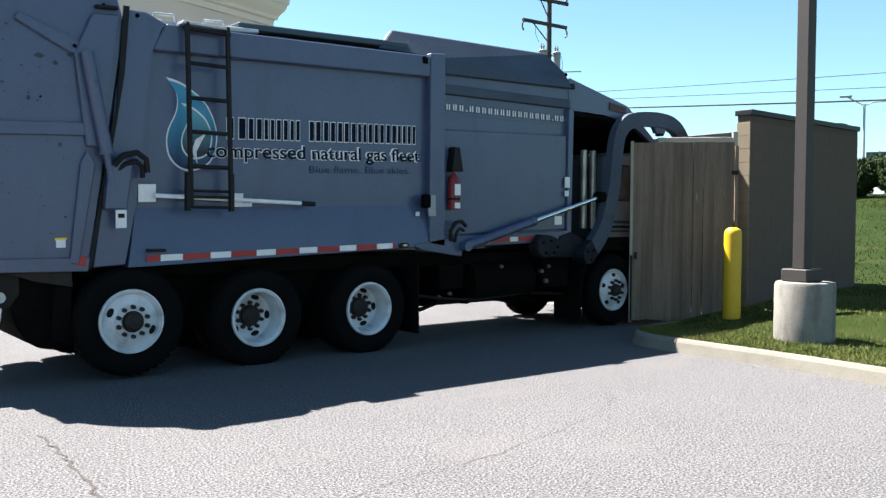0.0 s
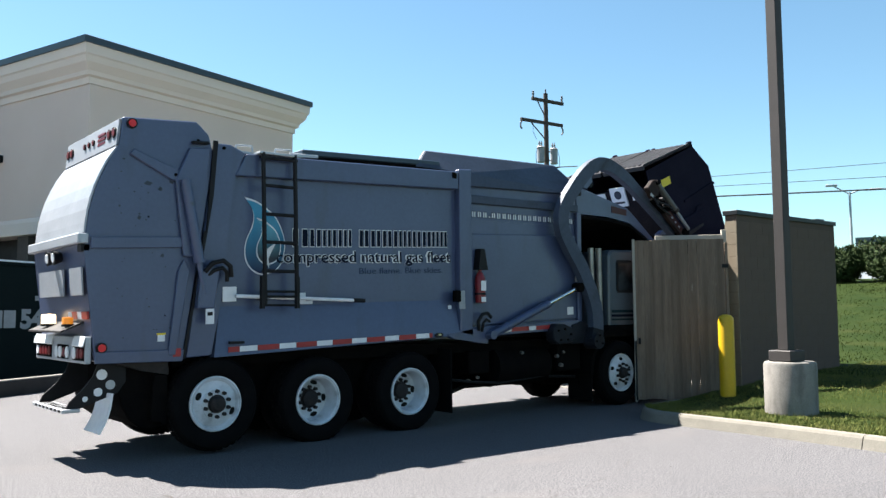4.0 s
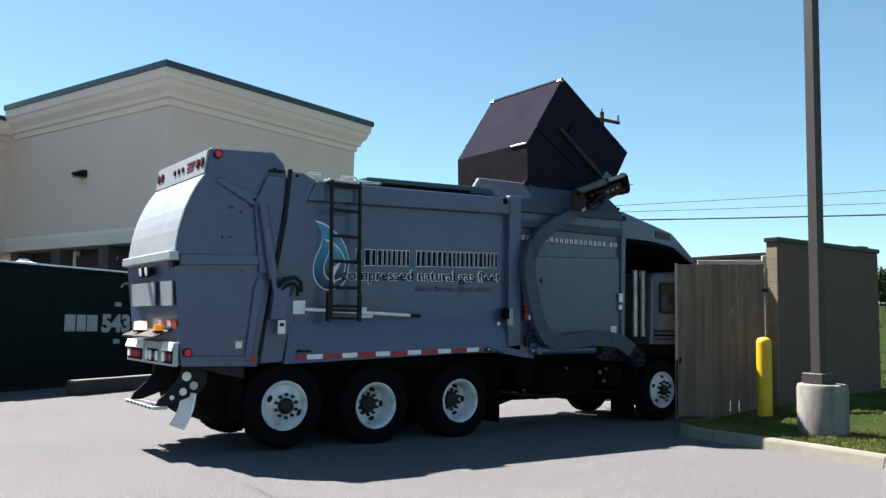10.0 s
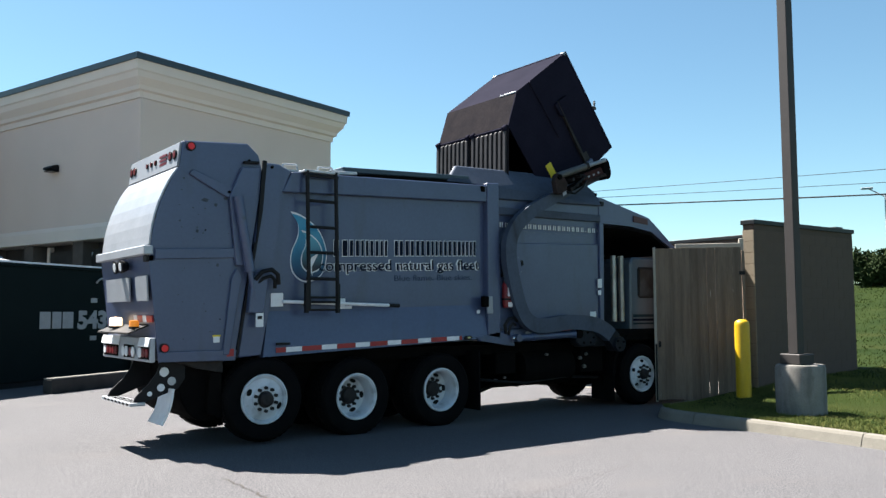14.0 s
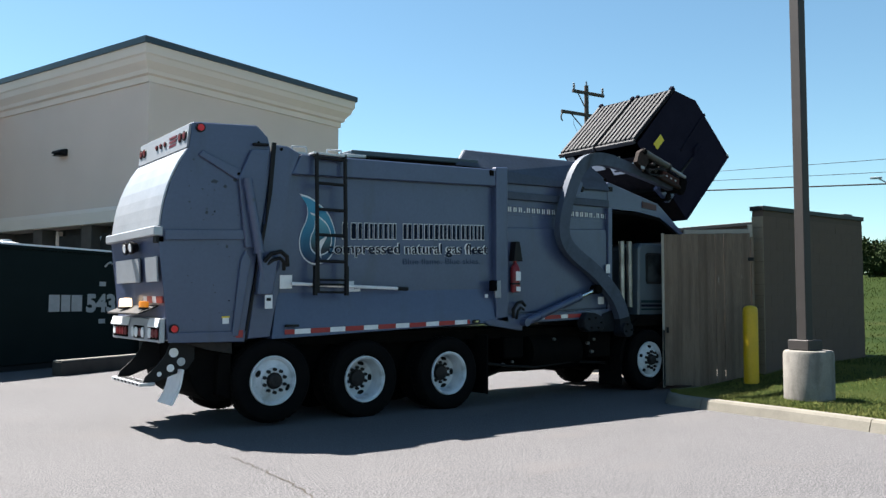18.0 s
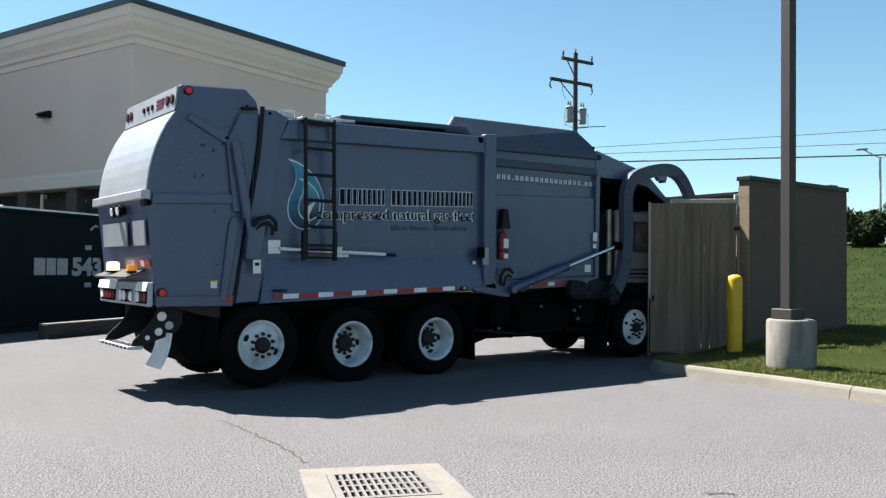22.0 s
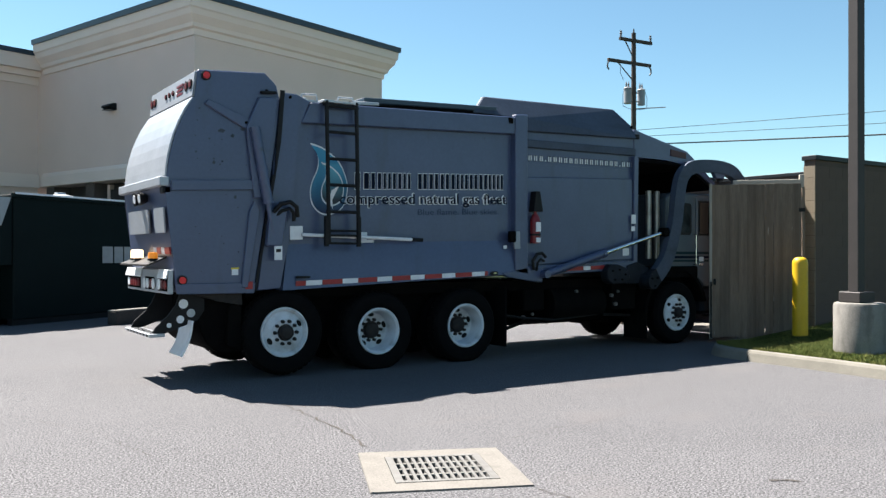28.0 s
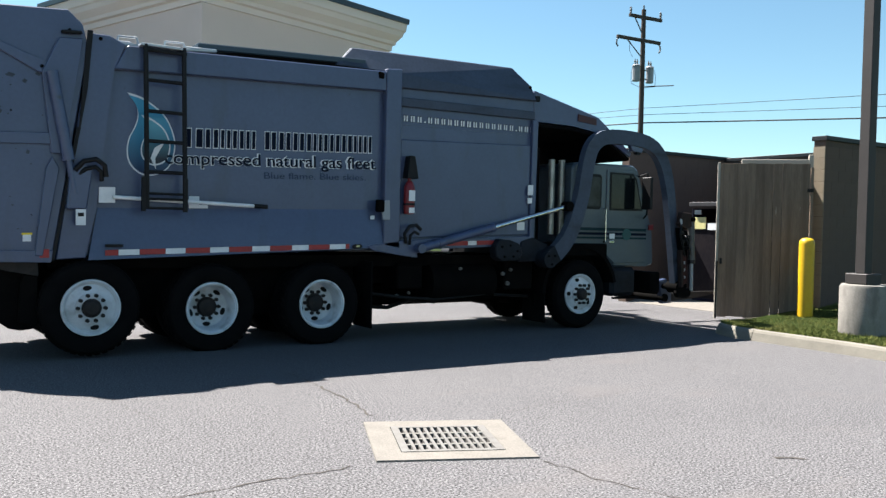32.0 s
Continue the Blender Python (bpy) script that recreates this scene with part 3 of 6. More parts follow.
# ---- the dark green container ----
def build_container():
    root = thing("roll_off_container", "dark green steel roll-off container with grey letters", "container", pose(-1.70, 10.26, 0, 0, 0, 33.5))
    part("body", box(-0.81, 6.9, 0.02, 2.6, 0.12, 2.75, 0.02), BOX_GREEN, root)
    part("top_rail", box(-0.82, 6.91, -0.03, 0.1, 2.68, 2.79, 0.01), BOX_GREEN, root)
    part("base_rail", box(-0.81, 6.9, 0.05, 0.2, 0.0, 0.16), BLACK, root)
    part("nose_panel", prism([(-2.11, 1.27), (-0.83, 1.27), (-0.83, 2.70), (-1.73, 2.70)], 0.05, 2.6, 0.01), BOX_GREEN, root)
    part("nose_sheet", prism([(-2.06, 2.09), (-1.10, 2.09), (-0.87, 2.68), (-1.75, 2.68)], 0.03, 0.046), PALE_TARP, root, "pale grey sheet on the end")
    part("undercarriage", box(-1.95, -0.82, 0.4, 2.2, 0.0, 1.26, 0.02), BOX_GREEN, root)
    for x, w in ((1.61, 0.325), (1.98, 0.28), (2.30, 0.335)):
        part("letter_bar", box(x, x + w, 0.008, 0.02, 1.285, 1.675, 0.004), LETTER_GREY, root, "pale grey painted bar")
    for z in (0.98, 1.90):
        part("label_plate", box(3.20, 3.41, 0.008, 0.02, z, z + 0.11), LETTER_GREY, root)
    hatch = part("hatch_cap", lathe([(0.32, 2.75), (0.32, 2.79), (0.26, 2.83), (0.13, 2.855), (0.11, 2.90), (0.0, 2.91)], 20, "z"), GALV, root, "pale round cap on the roof", True)
    hatch.matrix_basis = pose(0.81, 0.49, 0)
    # White strip on the face paints the sun along the top edge.
    part("lit_edge_strip", box(-0.82, 6.9, -0.035, -0.031, 2.755, 2.797), WHITE, root, "white strip painted as the sunlit top edge")
    part("lifting_hook", tube_mesh([(3.36, 0.0, 2.38), (3.39, -0.05, 2.465), (3.49, -0.05, 2.50), (3.60, 0.0, 2.465)], 0.024), LETTER_GREY, root, "pale bent hook")
    return root


container = build_container()
# Darker copy of the concrete: the face's shade is in its colour.
SHADED_KERB = material("shaded_kerb", (0.050, 0.047, 0.044), 0.9, second=(0.030, 0.029, 0.028), scale=3, fine=50, bump=0.15, fine_amount=0.4)
stop = thing("kerb_stop", "low concrete kerb, face darkened as shade and top pale as sun", "kerb", pose(-0.35, 9.1, 0, 0, 0, 33), kind="structure")
part("kerb_body", box(-0.3, 4.6, -0.10, 0.16, 0, 0.285, 0.012), SHADED_KERB, stop)
# Pale strip carries the sunlight on top of the kerb.
part("kerb_top", box(-0.29, 4.59, -0.085, 0.15, 0.286, 0.315, 0.008), CONCRETE, stop, "pale top painted as sunlit")


# ---- enclosure ----
WX0, WX1, WY = 8.68, 12.08, -1.25
COURSE, BL, TH = 0.2, 0.4, 0.22


def block_wall(name, m, length, height, label, faces=True):
    """A wall of concrete blocks with recessed joints, along its own x axis; the near face is at y 0."""
    root = thing(name, label, "wall", m, kind="structure")
    part("core", box(0.005, length - 0.005, 0.0025, TH, 0, height - 0.03), MORTAR, root)
    if faces:
        bmf = box(0.002, BL - 0.002, 0, 0.1, 0.002, COURSE - 0.002)
        me = bpy.data.meshes.new("block")
        bmesh.ops.recalc_face_normals(bmf, faces=bmf.faces)
        bmf.to_mesh(me)
        bmf.free()
        me.materials.append(BLOCK)
        half = me.copy()
        for vtx in half.vertices:
            vtx.co.x = 0.002 if vtx.co.x < 0.2 else BL / 2 - 0.002
        n = int(round((height - 0.1) / COURSE))
        for r in range(n):
            x = 0.0
            first = r % 2 == 1
            while x < length - 0.15:
                w = BL / 2 if (first or x + BL > length + 0.01) else BL
                first = False
                ob = new("block", me if w == BL else half)
                ob.parent = root
                ob.location = (x, random.uniform(-0.0006, 0.0006), r * COURSE)
                x += w
    part("cap", box(-0.03, length + 0.03, -0.03, TH + 0.03, height - 0.03, height + 0.05, 0.006), CAP_MAT, root, "dark metal cap")
    return root


block_wall("wall_side", pose(WX0, WY, 0.05), WX1 - WX0, 3.13, "tan concrete block enclosure wall with dark cap")
block_wall("wall_far", pose(8.70, 3.33, 0.0), WX1 - 8.70, 3.28, "tan concrete block enclosure wall with dark cap")
block_wall("wall_back", pose(WX1 - 0.22, 3.325, 0.05, 0, 0, -90), 4.35, 3.2, "tan concrete block back wall of the enclosure", False)
# the end face of the side wall, in the paler block that carries its sunlight
pier = thing("wall_pier", "tan concrete block end pier of the enclosure", "wall", pose(WX0, WY, 0.05), kind="structure")
for r in range(15):
    part("block", box(-0.014, 0.0, 0.003, TH + 0.002, r * COURSE + 0.0025, (r + 1) * COURSE - 0.0025, 0.002), LIT_BLOCK, pier)


tagged(part("enclosure_slab", prism([(8.75, -0.02), (8.75, 0.006), (9.3, 0.12), (WX1 - 0.23, 0.12), (WX1 - 0.23, -0.02)], WY + 0.25, 3.31), COLLAR), "pale concrete slab inside the enclosure", "slab", kind="structure")


def build_gate():
    a = math.degrees(math.atan2(-1.1, 1.0))
    root = thing("enclosure_gate", "weathered grey-brown wooden plank gate, standing open", "gate", pose(7.35, -0.15, 0.05, 0, 0, a))
    n, w = 10, 1.44 / 10
    for i in range(n):
        top = 2.68 + random.uniform(-0.006, 0.006)
        part("plank", box(i * w + 0.0003, (i + 1) * w - 0.0003 - (0.006 if i in (5, 6) else 0), 0, 0.022, 0.02 + random.uniform(0, 0.03), top, 0.002), WOOD, root)
    for z in (0.35, 1.35, 2.35):
        part("back_rail", box(0.02, 1.42, 0.024, 0.065, z, z + 0.09), WOOD, root)
    # Beam added for the pale sunlit band above the planks.
    part("top_beam", box(0.35, 1.46, 0.10, 0.19, 2.66, 2.76, 0.006), SUNLIT_WOOD, root, "pale beam behind the top of the planks")
    part("beam_end", box(1.43, 1.50, 0.09, 0.20, 2.60, 2.84, 0.006), SUNLIT_WOOD, root, "pale post head")
    part("edge_frame", box(-0.045, -0.002, -0.005, 0.06, 0.0, 2.7, 0.004), SUNLIT_WOOD, root, "gate edge, painted pale for the sun on it")
    part("latch_rod", rod((-0.02, -0.02, 0.02), (-0.02, -0.02, 1.0), 0.014), BLACK, root)
    part("latch_handle", box(0.02, 0.06, -0.05, -0.002, 0.95, 1.05, 0.004), BLACK, root)
    part("hinge_post", box(1.455, 1.50, 0.0, 0.07, 0.0, 2.62, 0.004), WOOD, root, "wooden hinge post")
    fill = part("filler_board", box(0, 0.30, 0, 0.03, 0, 2.46, 0.003), WOOD, root, "wooden filler board beside the hinge")
    fill.matrix_basis = root.matrix_basis.inverted() @ pose(8.37, -0.98, 0.05)
    for z in (0.5, 2.2):
        part("hinge", box(1.40, 1.5, -0.015, -0.002, z, z + 0.06), BLACK, root)


build_gate()


def build_bollard():
    root = thing("bollard", "bright yellow round steel bollard in the grass", "bollard", pose(7.88, -1.485, 0.12))
    part("sleeve", lathe([(0.122, 0), (0.122, 1.26), (0.117, 1.305), (0.095, 1.34), (0.05, 1.36), (0.0, 1.365)], 28, "z"), YELLOW, root, smooth=True)


build_bollard()


def build_light_pole():
    root = thing("light_pole", "brown square steel lamp post on a round concrete base", "light pole", pose(6.98, -3.02, 0.1))
    part("base", lathe([(0.345, 0), (0.345, 0.7), (0.33, 0.735), (0.31, 0.745), (0.0, 0.75)], 36, "z"), POST_BASE, root, "round stained concrete base", True)
    part("base_cover", box(-0.17, 0.17, -0.17, 0.17, 0.75, 0.90, 0.012, pose(-0.06, 0.01, 0, 0, 0, -4.3)), POLE_MAT, root, "brown square base cover")
    part("mast", box(-0.078, 0.078, -0.078, 0.078, 0.90, 7.6, 0.008, pose(-0.08, 0.0, 0, 0, 0, -4.3)), POLE_MAT, root)
    part("lamp_head", box(-0.2, 0.6, -0.18, 0.18, 7.55, 7.75, 0.02), POLE_MAT, root)


build_light_pole()


# ---- the garbage truck ----
TW = 2.32   # body width
TAIL = 1.97   # width of the tailgate, the packer and the track
wheels = []


def build_wheel(parent, x, y, z, face, inner=False, twin=False):
    """A truck wheel whose outer side looks along -y (face -1) or +y (face 1); inner: with the disc set deep."""
    root = new("wheel")
    root.parent = parent
    root.matrix_basis = pose(x, y, z, 0, 0, 0 if face < 0 else 180)
    tyre = [(0.305, 0.03), (0.325, 0.012), (0.36, -0.004), (0.43, -0.016), (0.485, -0.002), (0.512, 0.03), (0.522, 0.07), (0.522, 0.20), (0.512, 0.245), (0.485, 0.27), (0.42, 0.285), (0.30, 0.25)]
    part("tyre", lathe(tyre, 40, cap=False), RUBBER, root, smooth=True)
    bm = bmesh.new()
    for i in range(40):
        a = 2 * math.pi * i / 40
        m = Matrix.Rotation(-a, 4, "Y")
        add_box(bm, 0.518, 0.53, 0.045, 0.12, -0.026, 0.026, 0, m)
        add_box(bm, 0.518, 0.53, 0.15, 0.23, -0.014, 0.038, 0, m)
    part("tread", bm, RUBBER, root)
    if twin:
        part("inner_tyre", lathe([(r, h + 0.32) for r, h in tyre], 32, cap=False), RUBBER, root, smooth=True)
    disc = 0.245 if inner else 0.035
    front = x > 5
    lip = [(0.312, 0.03), (0.308, 0.0), (0.292, -0.004), (0.284, 0.012), (0.274, 0.016), (0.268, 0.034)]
    if inner:
        prof = lip + [(0.256, 0.07), (0.252, disc - 0.06), (0.240, disc - 0.015), (0.215, disc), (0.0, disc)]
    else:
        prof = lip + [(0.256, 0.045), (0.235, disc), (0.195, disc - 0.022), (0.172, disc - 0.03), (0.168, disc - 0.046), (0.0, disc - 0.046)]
    part("rim", lathe(prof, 40, cap=False), WHEEL_WHITE, root, "white painted steel rim", True)
    face = disc if inner else disc - 0.046
    starts, hr, hole = (0.0, 0.108, 0.205) if inner else (155.0, 0.092, 0.218) if not front else (160.0, 0.085, 0.222)
    count = 5 if inner or front else 2
    for i in range(count):
        a = radians(starts + 360 * i / count)
        m = pose(hole * math.cos(a), (disc - 0.016) if inner else disc - 0.020, hole * math.sin(a)) @ Matrix.Rotation(-a, 4, "Y")
        bm = lathe([(0.026, -0.004), (0.026, 0.03)], 16)
        for v in bm.verts:
            v.co.z *= 1.75 if not front else 1.2
        bmesh.ops.transform(bm, matrix=m, verts=bm.verts)
        part("hand_hole", bm, PIT, root, "dark hole in the rim")
    deep = -0.05 if inner else -0.055
    part("hub", lathe([(hr + 0.012, face + 0.004), (hr + 0.012, face - 0.012), (hr, face - 0.016), (hr * 0.97, face + deep), (hr * 0.7, face + deep - 0.02), (0.0, face + deep - 0.024)], 24), HUB_MAT, root, "dark grimy hub", True)
    for i in range(10):
        a = 2 * math.pi * (i + 0.5) / 10
        c, w = 0.142 * math.cos(a), 0.142 * math.sin(a)
        part("wheel_nut", rod((c, face + 0.002, w), (c, face - 0.045, w), 0.0235, 0.021, n=6), HUB_MAT, root)
    wheels.append((root, 0.525 if face < 0 else -0.525))
    return root


PIV = (6.30, 1.08)      # the arms' pivot
TIP = (9.14, 0.76)      # where the fork carriage hangs, arms lowered
ARM_LINE = [(6.30, 1.08), (6.52, 1.22), (6.74, 1.52), (6.91, 2.05), (6.98, 2.55), (7.08, 2.86), (7.34, 3.03), (7.95, 3.08), (8.38, 3.01),
            (8.64, 2.78), (8.80, 2.42), (8.90, 2.00), (9.02, 1.40), (9.14, 0.76)]


def strut(name, a, b, r1, r2, parent, share=0.55, label=""):
    """A hydraulic ram: a painted barrel and a bright rod, from a to b."""
    a, b = Vector(a), Vector(b)
    m = a.lerp(b, share)
    bm = rod(a, m, r1, n=14)
    add_rod(bm, a.lerp(b, share - 0.02), m, r1 * 1.15, n=14)
    barrel = part(name, bm, PAINT, parent, label, True)
    part("ram_rod", rod(m, b, r2, n=12), PAINT, barrel, "painted ram rod", True)
    return barrel


def lean(bm):
    """Lean the hopper's upper sides inwards above the body's shoulder."""
    for v in bm.verts:
        k = min(max((v.co.z - 3.5) / 0.3, 0), 1)
        v.co.y += 0.25 * k * (1 if v.co.y < TW / 2 else -1)
        v.co.z += 0.05 * k
    return bm


def build_truck():
    root = thing("garbage_truck", "blue-grey front-loading garbage truck with white wheels", "truck")
    # tailgate
    outline = [(-1.33, 1.08), (-1.45, 2.24), (-1.47, 2.30), (-1.44, 2.40), (-1.415, 2.66), (-1.345, 2.93), (-1.225, 3.2), (-1.12, 3.36), (-1.09, 3.68),
               (-0.27, 3.735), (-0.12, 3.60), (-0.06, 3.36), (-0.40, 1.06)]
    part("tailgate", prism(outline, 0.0, TAIL, 0.012), PAINT, root)
    # the bright curved rear sheet, in bent strips
    sheet = smooth_path([(-1.455, 2.42), (-1.428, 2.66), (-1.358, 2.93), (-1.238, 3.2), (-1.135, 3.355)], 2)
    strip = [(x - 0.012, z) for x, z in sheet] + [(x + 0.01, z) for x, z in reversed(sheet)]
    part("rear_sheet", prism(strip, 0.015, TAIL - 0.03), REAR_SHEET, root, "bright bare metal curved rear sheet")
    part("rear_ledge", box(-1.53, -1.42, -0.02, TAIL + 0.04, 2.30, 2.41, 0.012), REAR_SHEET, root, "bright ledge")
    bm = bmesh.new()
    add_prism(bm, [(-1.40, 2.25), (-0.38, 2.30), (-0.36, 2.42), (-1.40, 2.37)], -0.035, -0.002, 0.006)
    part("side_rib", bm, PAINT, root)
    part("lower_rib", prism([(-1.335, 1.06), (-0.41, 1.05), (-0.39, 1.18), (-1.345, 1.18)], -0.03, -0.002, 0.006), PAINT, root)
    part("tail_brace", prism([(-1.02, 3.28), (-0.98, 3.34), (-0.52, 3.16), (-0.44, 3.12), (-0.46, 3.02), (-0.56, 3.04)], -0.04, -0.002, 0.008), PAINT, root)
    part("tail_post", prism([(-0.57, 1.12), (-0.49, 1.12), (-0.34, 2.05), (-0.41, 2.17), (-0.47, 2.05)], -0.04, -0.002, 0.008), PAINT, root)
    part("tail_upright", prism([(-0.52, 3.05), (-0.36, 3.42), (-0.12, 3.44), (-0.20, 2.9), (-0.30, 2.2), (-0.42, 2.2)], -0.055, -0.002, 0.01), PAINT, root)
    strut("tail_ram", (-0.43, -0.09, 3.05), (-0.19, -0.09, 1.78), 0.06, 0.035, root, 0.72)
    part("ram_foot", prism([(-0.28, 1.62), (-0.08, 1.62), (-0.02, 2.05), (-0.12, 2.12), (-0.24, 2.02)], -0.12, -0.002, 0.015), PAINT, root)
    tube("hose", [(-0.20, -0.11, 2.03), (-0.12, -0.14, 2.13), (0.0, -0.15, 2.16), (0.09, -0.14, 2.10), (0.11, -0.12, 1.98)], 0.028, BLACK, root)
    tube("hose", [(-0.18, -0.09, 1.97), (-0.10, -0.12, 2.05), (0.0, -0.13, 2.08), (0.06, -0.12, 2.03), (0.07, -0.10, 1.93)], 0.024, BLACK, root)
    bm = bmesh.new()
    add_prism(bm, [(-0.075, 3.54), (-0.02, 3.54), (-0.07, 2.9), (-0.135, 2.5), (-0.15, 2.5)], -0.03, -0.004)
    add_prism(bm, [(-0.17, 2.5), (-0.13, 2.5), (-0.38, 1.07), (-0.41, 1.07)], -0.02, -0.004)
    part("seam_seal", bm, BLACK, root, "black rubber seam between tailgate and body")
    # rear lights
    bar = part("light_board", prism([(-1.15, 3.37), (-1.12, 3.37), (-1.09, 3.66), (-1.12, 3.66)], 0.03, TAIL - 0.05, 0.004), PANEL_GREY, root, "pale grey light board")
    for y, r in ((0.13, 0.060), (0.29, 0.060), (0.84, 0.036), (1.00, 0.036), (1.16, 0.036), (1.68, 0.060), (1.82, 0.060)):
        lamp = part("tail_lamp", rod((-1.150, y, 3.52), (-1.115, y, 3.52), r, n=16), BLACK, bar, "black lamp bezel with a red lens")
        part("lens", rod((-1.158, y - 0.006, 3.522), (-1.148, y - 0.006, 3.522), r * 0.66, r * 0.7, n=14), DULL_RED, lamp, "dull red lens")
    for k in range(3):
        part("red_mark", prism([(-1.146, 3.45 + 0.05 * k), (-1.128, 3.45 + 0.05 * k), (-1.126, 3.478 + 0.05 * k), (-1.144, 3.478 + 0.05 * k)], 0.43, 0.68), DULL_RED, bar, "faded red bar")
    for x, z in ((-1.00, 3.615), (-1.27, 1.22)):
        bez = part("marker_lamp", rod((x, -0.03, z), (x, 0.004, z), 0.056, n=18), BLACK, root, "black round side lamp with a lit red lens")
        part("lens", rod((x, -0.04, z), (x, -0.028, z), 0.040, n=14), RED_LAMP, bez, "red lens")
    part("ledge_bracket", box(-1.49, -1.40, 0.0, 0.14, 2.22, 2.30, 0.008), BLACK, root)
    part("strap", prism([(-0.34, 3.50), (-0.14, 3.515), (-0.13, 3.485), (-0.33, 3.47)], -0.065, -0.004, 0.006), BLACK, root, "black strap across the seam")
    for y, mat, lab in ((0.38, AMBER_LAMP, "amber beacon"), (1.12, LIT_LAMP, "lit amber beacon")):
        k = 1.0 if y < 1 else 1.4
        b = part("beacon", lathe([(0.055 * k, 0.0), (0.055 * k, 0.07 * k), (0.050 * k, 0.085 * k), (0.0, 0.09 * k)], 18, "z"), mat, root, lab, True)
        b.matrix_basis = pose(-1.50, y, 1.455)
        part("beacon_foot", lathe([(0.06 * k, -0.012), (0.06 * k, 0.014), (0.05 * k, 0.016)], 18, "z"), BLACK, b)
    part("step_tray", prism([(-1.60, 1.40), (-1.36, 1.50), (-1.36, 1.48), (-1.60, 1.38)], 0.26, TAIL - 0.4), HUB_MAT, root, "dull tray under the beacons")
    part("bumper_board", box(-1.42, -1.36, 0.02, TAIL - 0.02, 1.06, 1.34, 0.008), REAR_SHEET, root, "bright rear lamp board")
    for y0, y1 in ((0.05, 0.44), (0.62, 1.02), (1.26, 1.90)):
        part("lamp_backing", box(-1.426, -1.418, y0, y1, 1.09, 1.245), CHASSIS, root, "dark plate behind the lamps")
    for y in (0.11, 0.23, 0.73, 1.33, 1.45, 1.57, 1.69):
        part("tail_lamp", rod((-1.44, y, 1.165), (-1.427, y, 1.165), 0.052, n=14), DULL_RED, root, "red round lamp")
    for y in (0.36, 0.88, 1.81):
        part("reversing_lamp", rod((-1.44, y, 1.165), (-1.427, y, 1.165), 0.05, n=14), WHITE, root, "white round lamp")
    for y0, y1 in ((0.02, 0.40), (1.18, TAIL - 0.02)):
        part("lamp_hood", prism([(-1.452, 1.245), (-1.425, 1.345), (-1.42, 1.33), (-1.44, 1.235)], y0, y1), WHITE, root, "white lamp hood")
    for y in (0.36, 0.62, 0.88, 1.02):
        part("lamp_ring", lathe([(0.035, -1.444), (0.062, -1.441), (0.062, -1.429), (0.035, -1.429)], 16), WHITE, root, "white lamp ring").matrix_basis = Matrix.Translation((0, y, 1.165)) @ Matrix.Rotation(radians(-90), 4, "Z")
    # Pale patches paint the sky's reflection on the shiny tailgate.
    for y, w in ((0.05, 0.42), (0.72, 0.98)):
        part("rear_reflection", prism([(-1.455, 1.77), (-1.475, 2.06), (-1.455, 2.06), (-1.44, 1.77)], y, y + w), PANEL_GREY, root, "pale patch painted as sky reflected in the tailgate")
    for k, (y0, y1) in enumerate(((0.02, 0.22), (0.22, 0.36), (0.36, 0.56), (0.56, 0.70))):
        part("reflective_tape", prism([(-1.405, 1.52), (-1.385, 1.52), (-1.395, 1.60), (-1.415, 1.60)], y0, y1 - 0.004), WHITE if k % 2 else REFL_RED, root, "white reflective tape" if k % 2 else "red reflective tape")
    for y in (0.78, 1.02):
        lamp = part("work_lamp", rod((-1.47, y, 2.20), (-1.56, y, 2.19), 0.05, 0.085, n=16), BLACK, root, "round black work lamp", True)
        part("lens", rod((-1.56, y, 2.19), (-1.567, y, 2.189), 0.052, n=16), WHITE, lamp, "white lens")
    # packer body
    core = [(-0.36, 1.12), (-0.05, 3.32), (0.35, 3.40), (3.60, 3.50), (3.85, 3.50), (3.85, 1.2), (3.60, 1.22), (3.35, 1.2)]
    part("packer_body", prism(core, 0.075, TAIL - 0.02), PAINT, root)
    part("front_rail", prism([(-0.36, 1.08), (-0.03, 3.52), (0.15, 3.52), (0.33, 3.44), (0.20, 3.17), (0.14, 2.6), (0.04, 1.66), (-0.06, 1.10)], 0.0, 0.085, 0.01), PAINT, root)
    part("top_rail", prism([(0.20, 3.165), (0.34, 3.435), (3.60, 3.545), (3.60, 3.29)], -0.015, 0.085, 0.012), PAINT, root)
    part("rear_post", prism([(3.60, 1.26), (3.60, 3.58), (3.83, 3.60), (3.84, 1.22)], -0.03, 0.085, 0.012), PAINT, root)
    # the sloping lower band
    bm = bmesh.new()
    a = [bm.verts.new(p) for p in ((0.06, 0.075, 1.645), (3.598, 0.075, 1.73), (3.598, -0.02, 1.235), (-0.04, -0.02, 1.075), (-0.04, 0.2, 1.07), (3.598, 0.2, 1.20))]
    bm.faces.new((a[0], a[1], a[2], a[3]))
    bm.faces.new((a[3], a[2], a[5], a[4]))
    bm.faces.new((a[0], a[3], a[4]))
    bm.faces.new((a[1], a[5], a[2]))
    part("lower_band", bm, PAINT, root)
    part("side_skirt", prism([(3.34, 1.255), (3.84, 1.32), (4.12, 1.34), (4.12, 1.10), (3.95, 1.12), (3.45, 1.19)], -0.03, 0.06, 0.008), PAINT, root)
    # hopper
    hop = [(3.85, 3.46), (6.15, 3.46), (6.17, 3.3), (6.14, 1.30), (3.85, 1.20)]
    part("hopper", prism(hop, 0.075, TAIL - 0.02), PAINT, root)
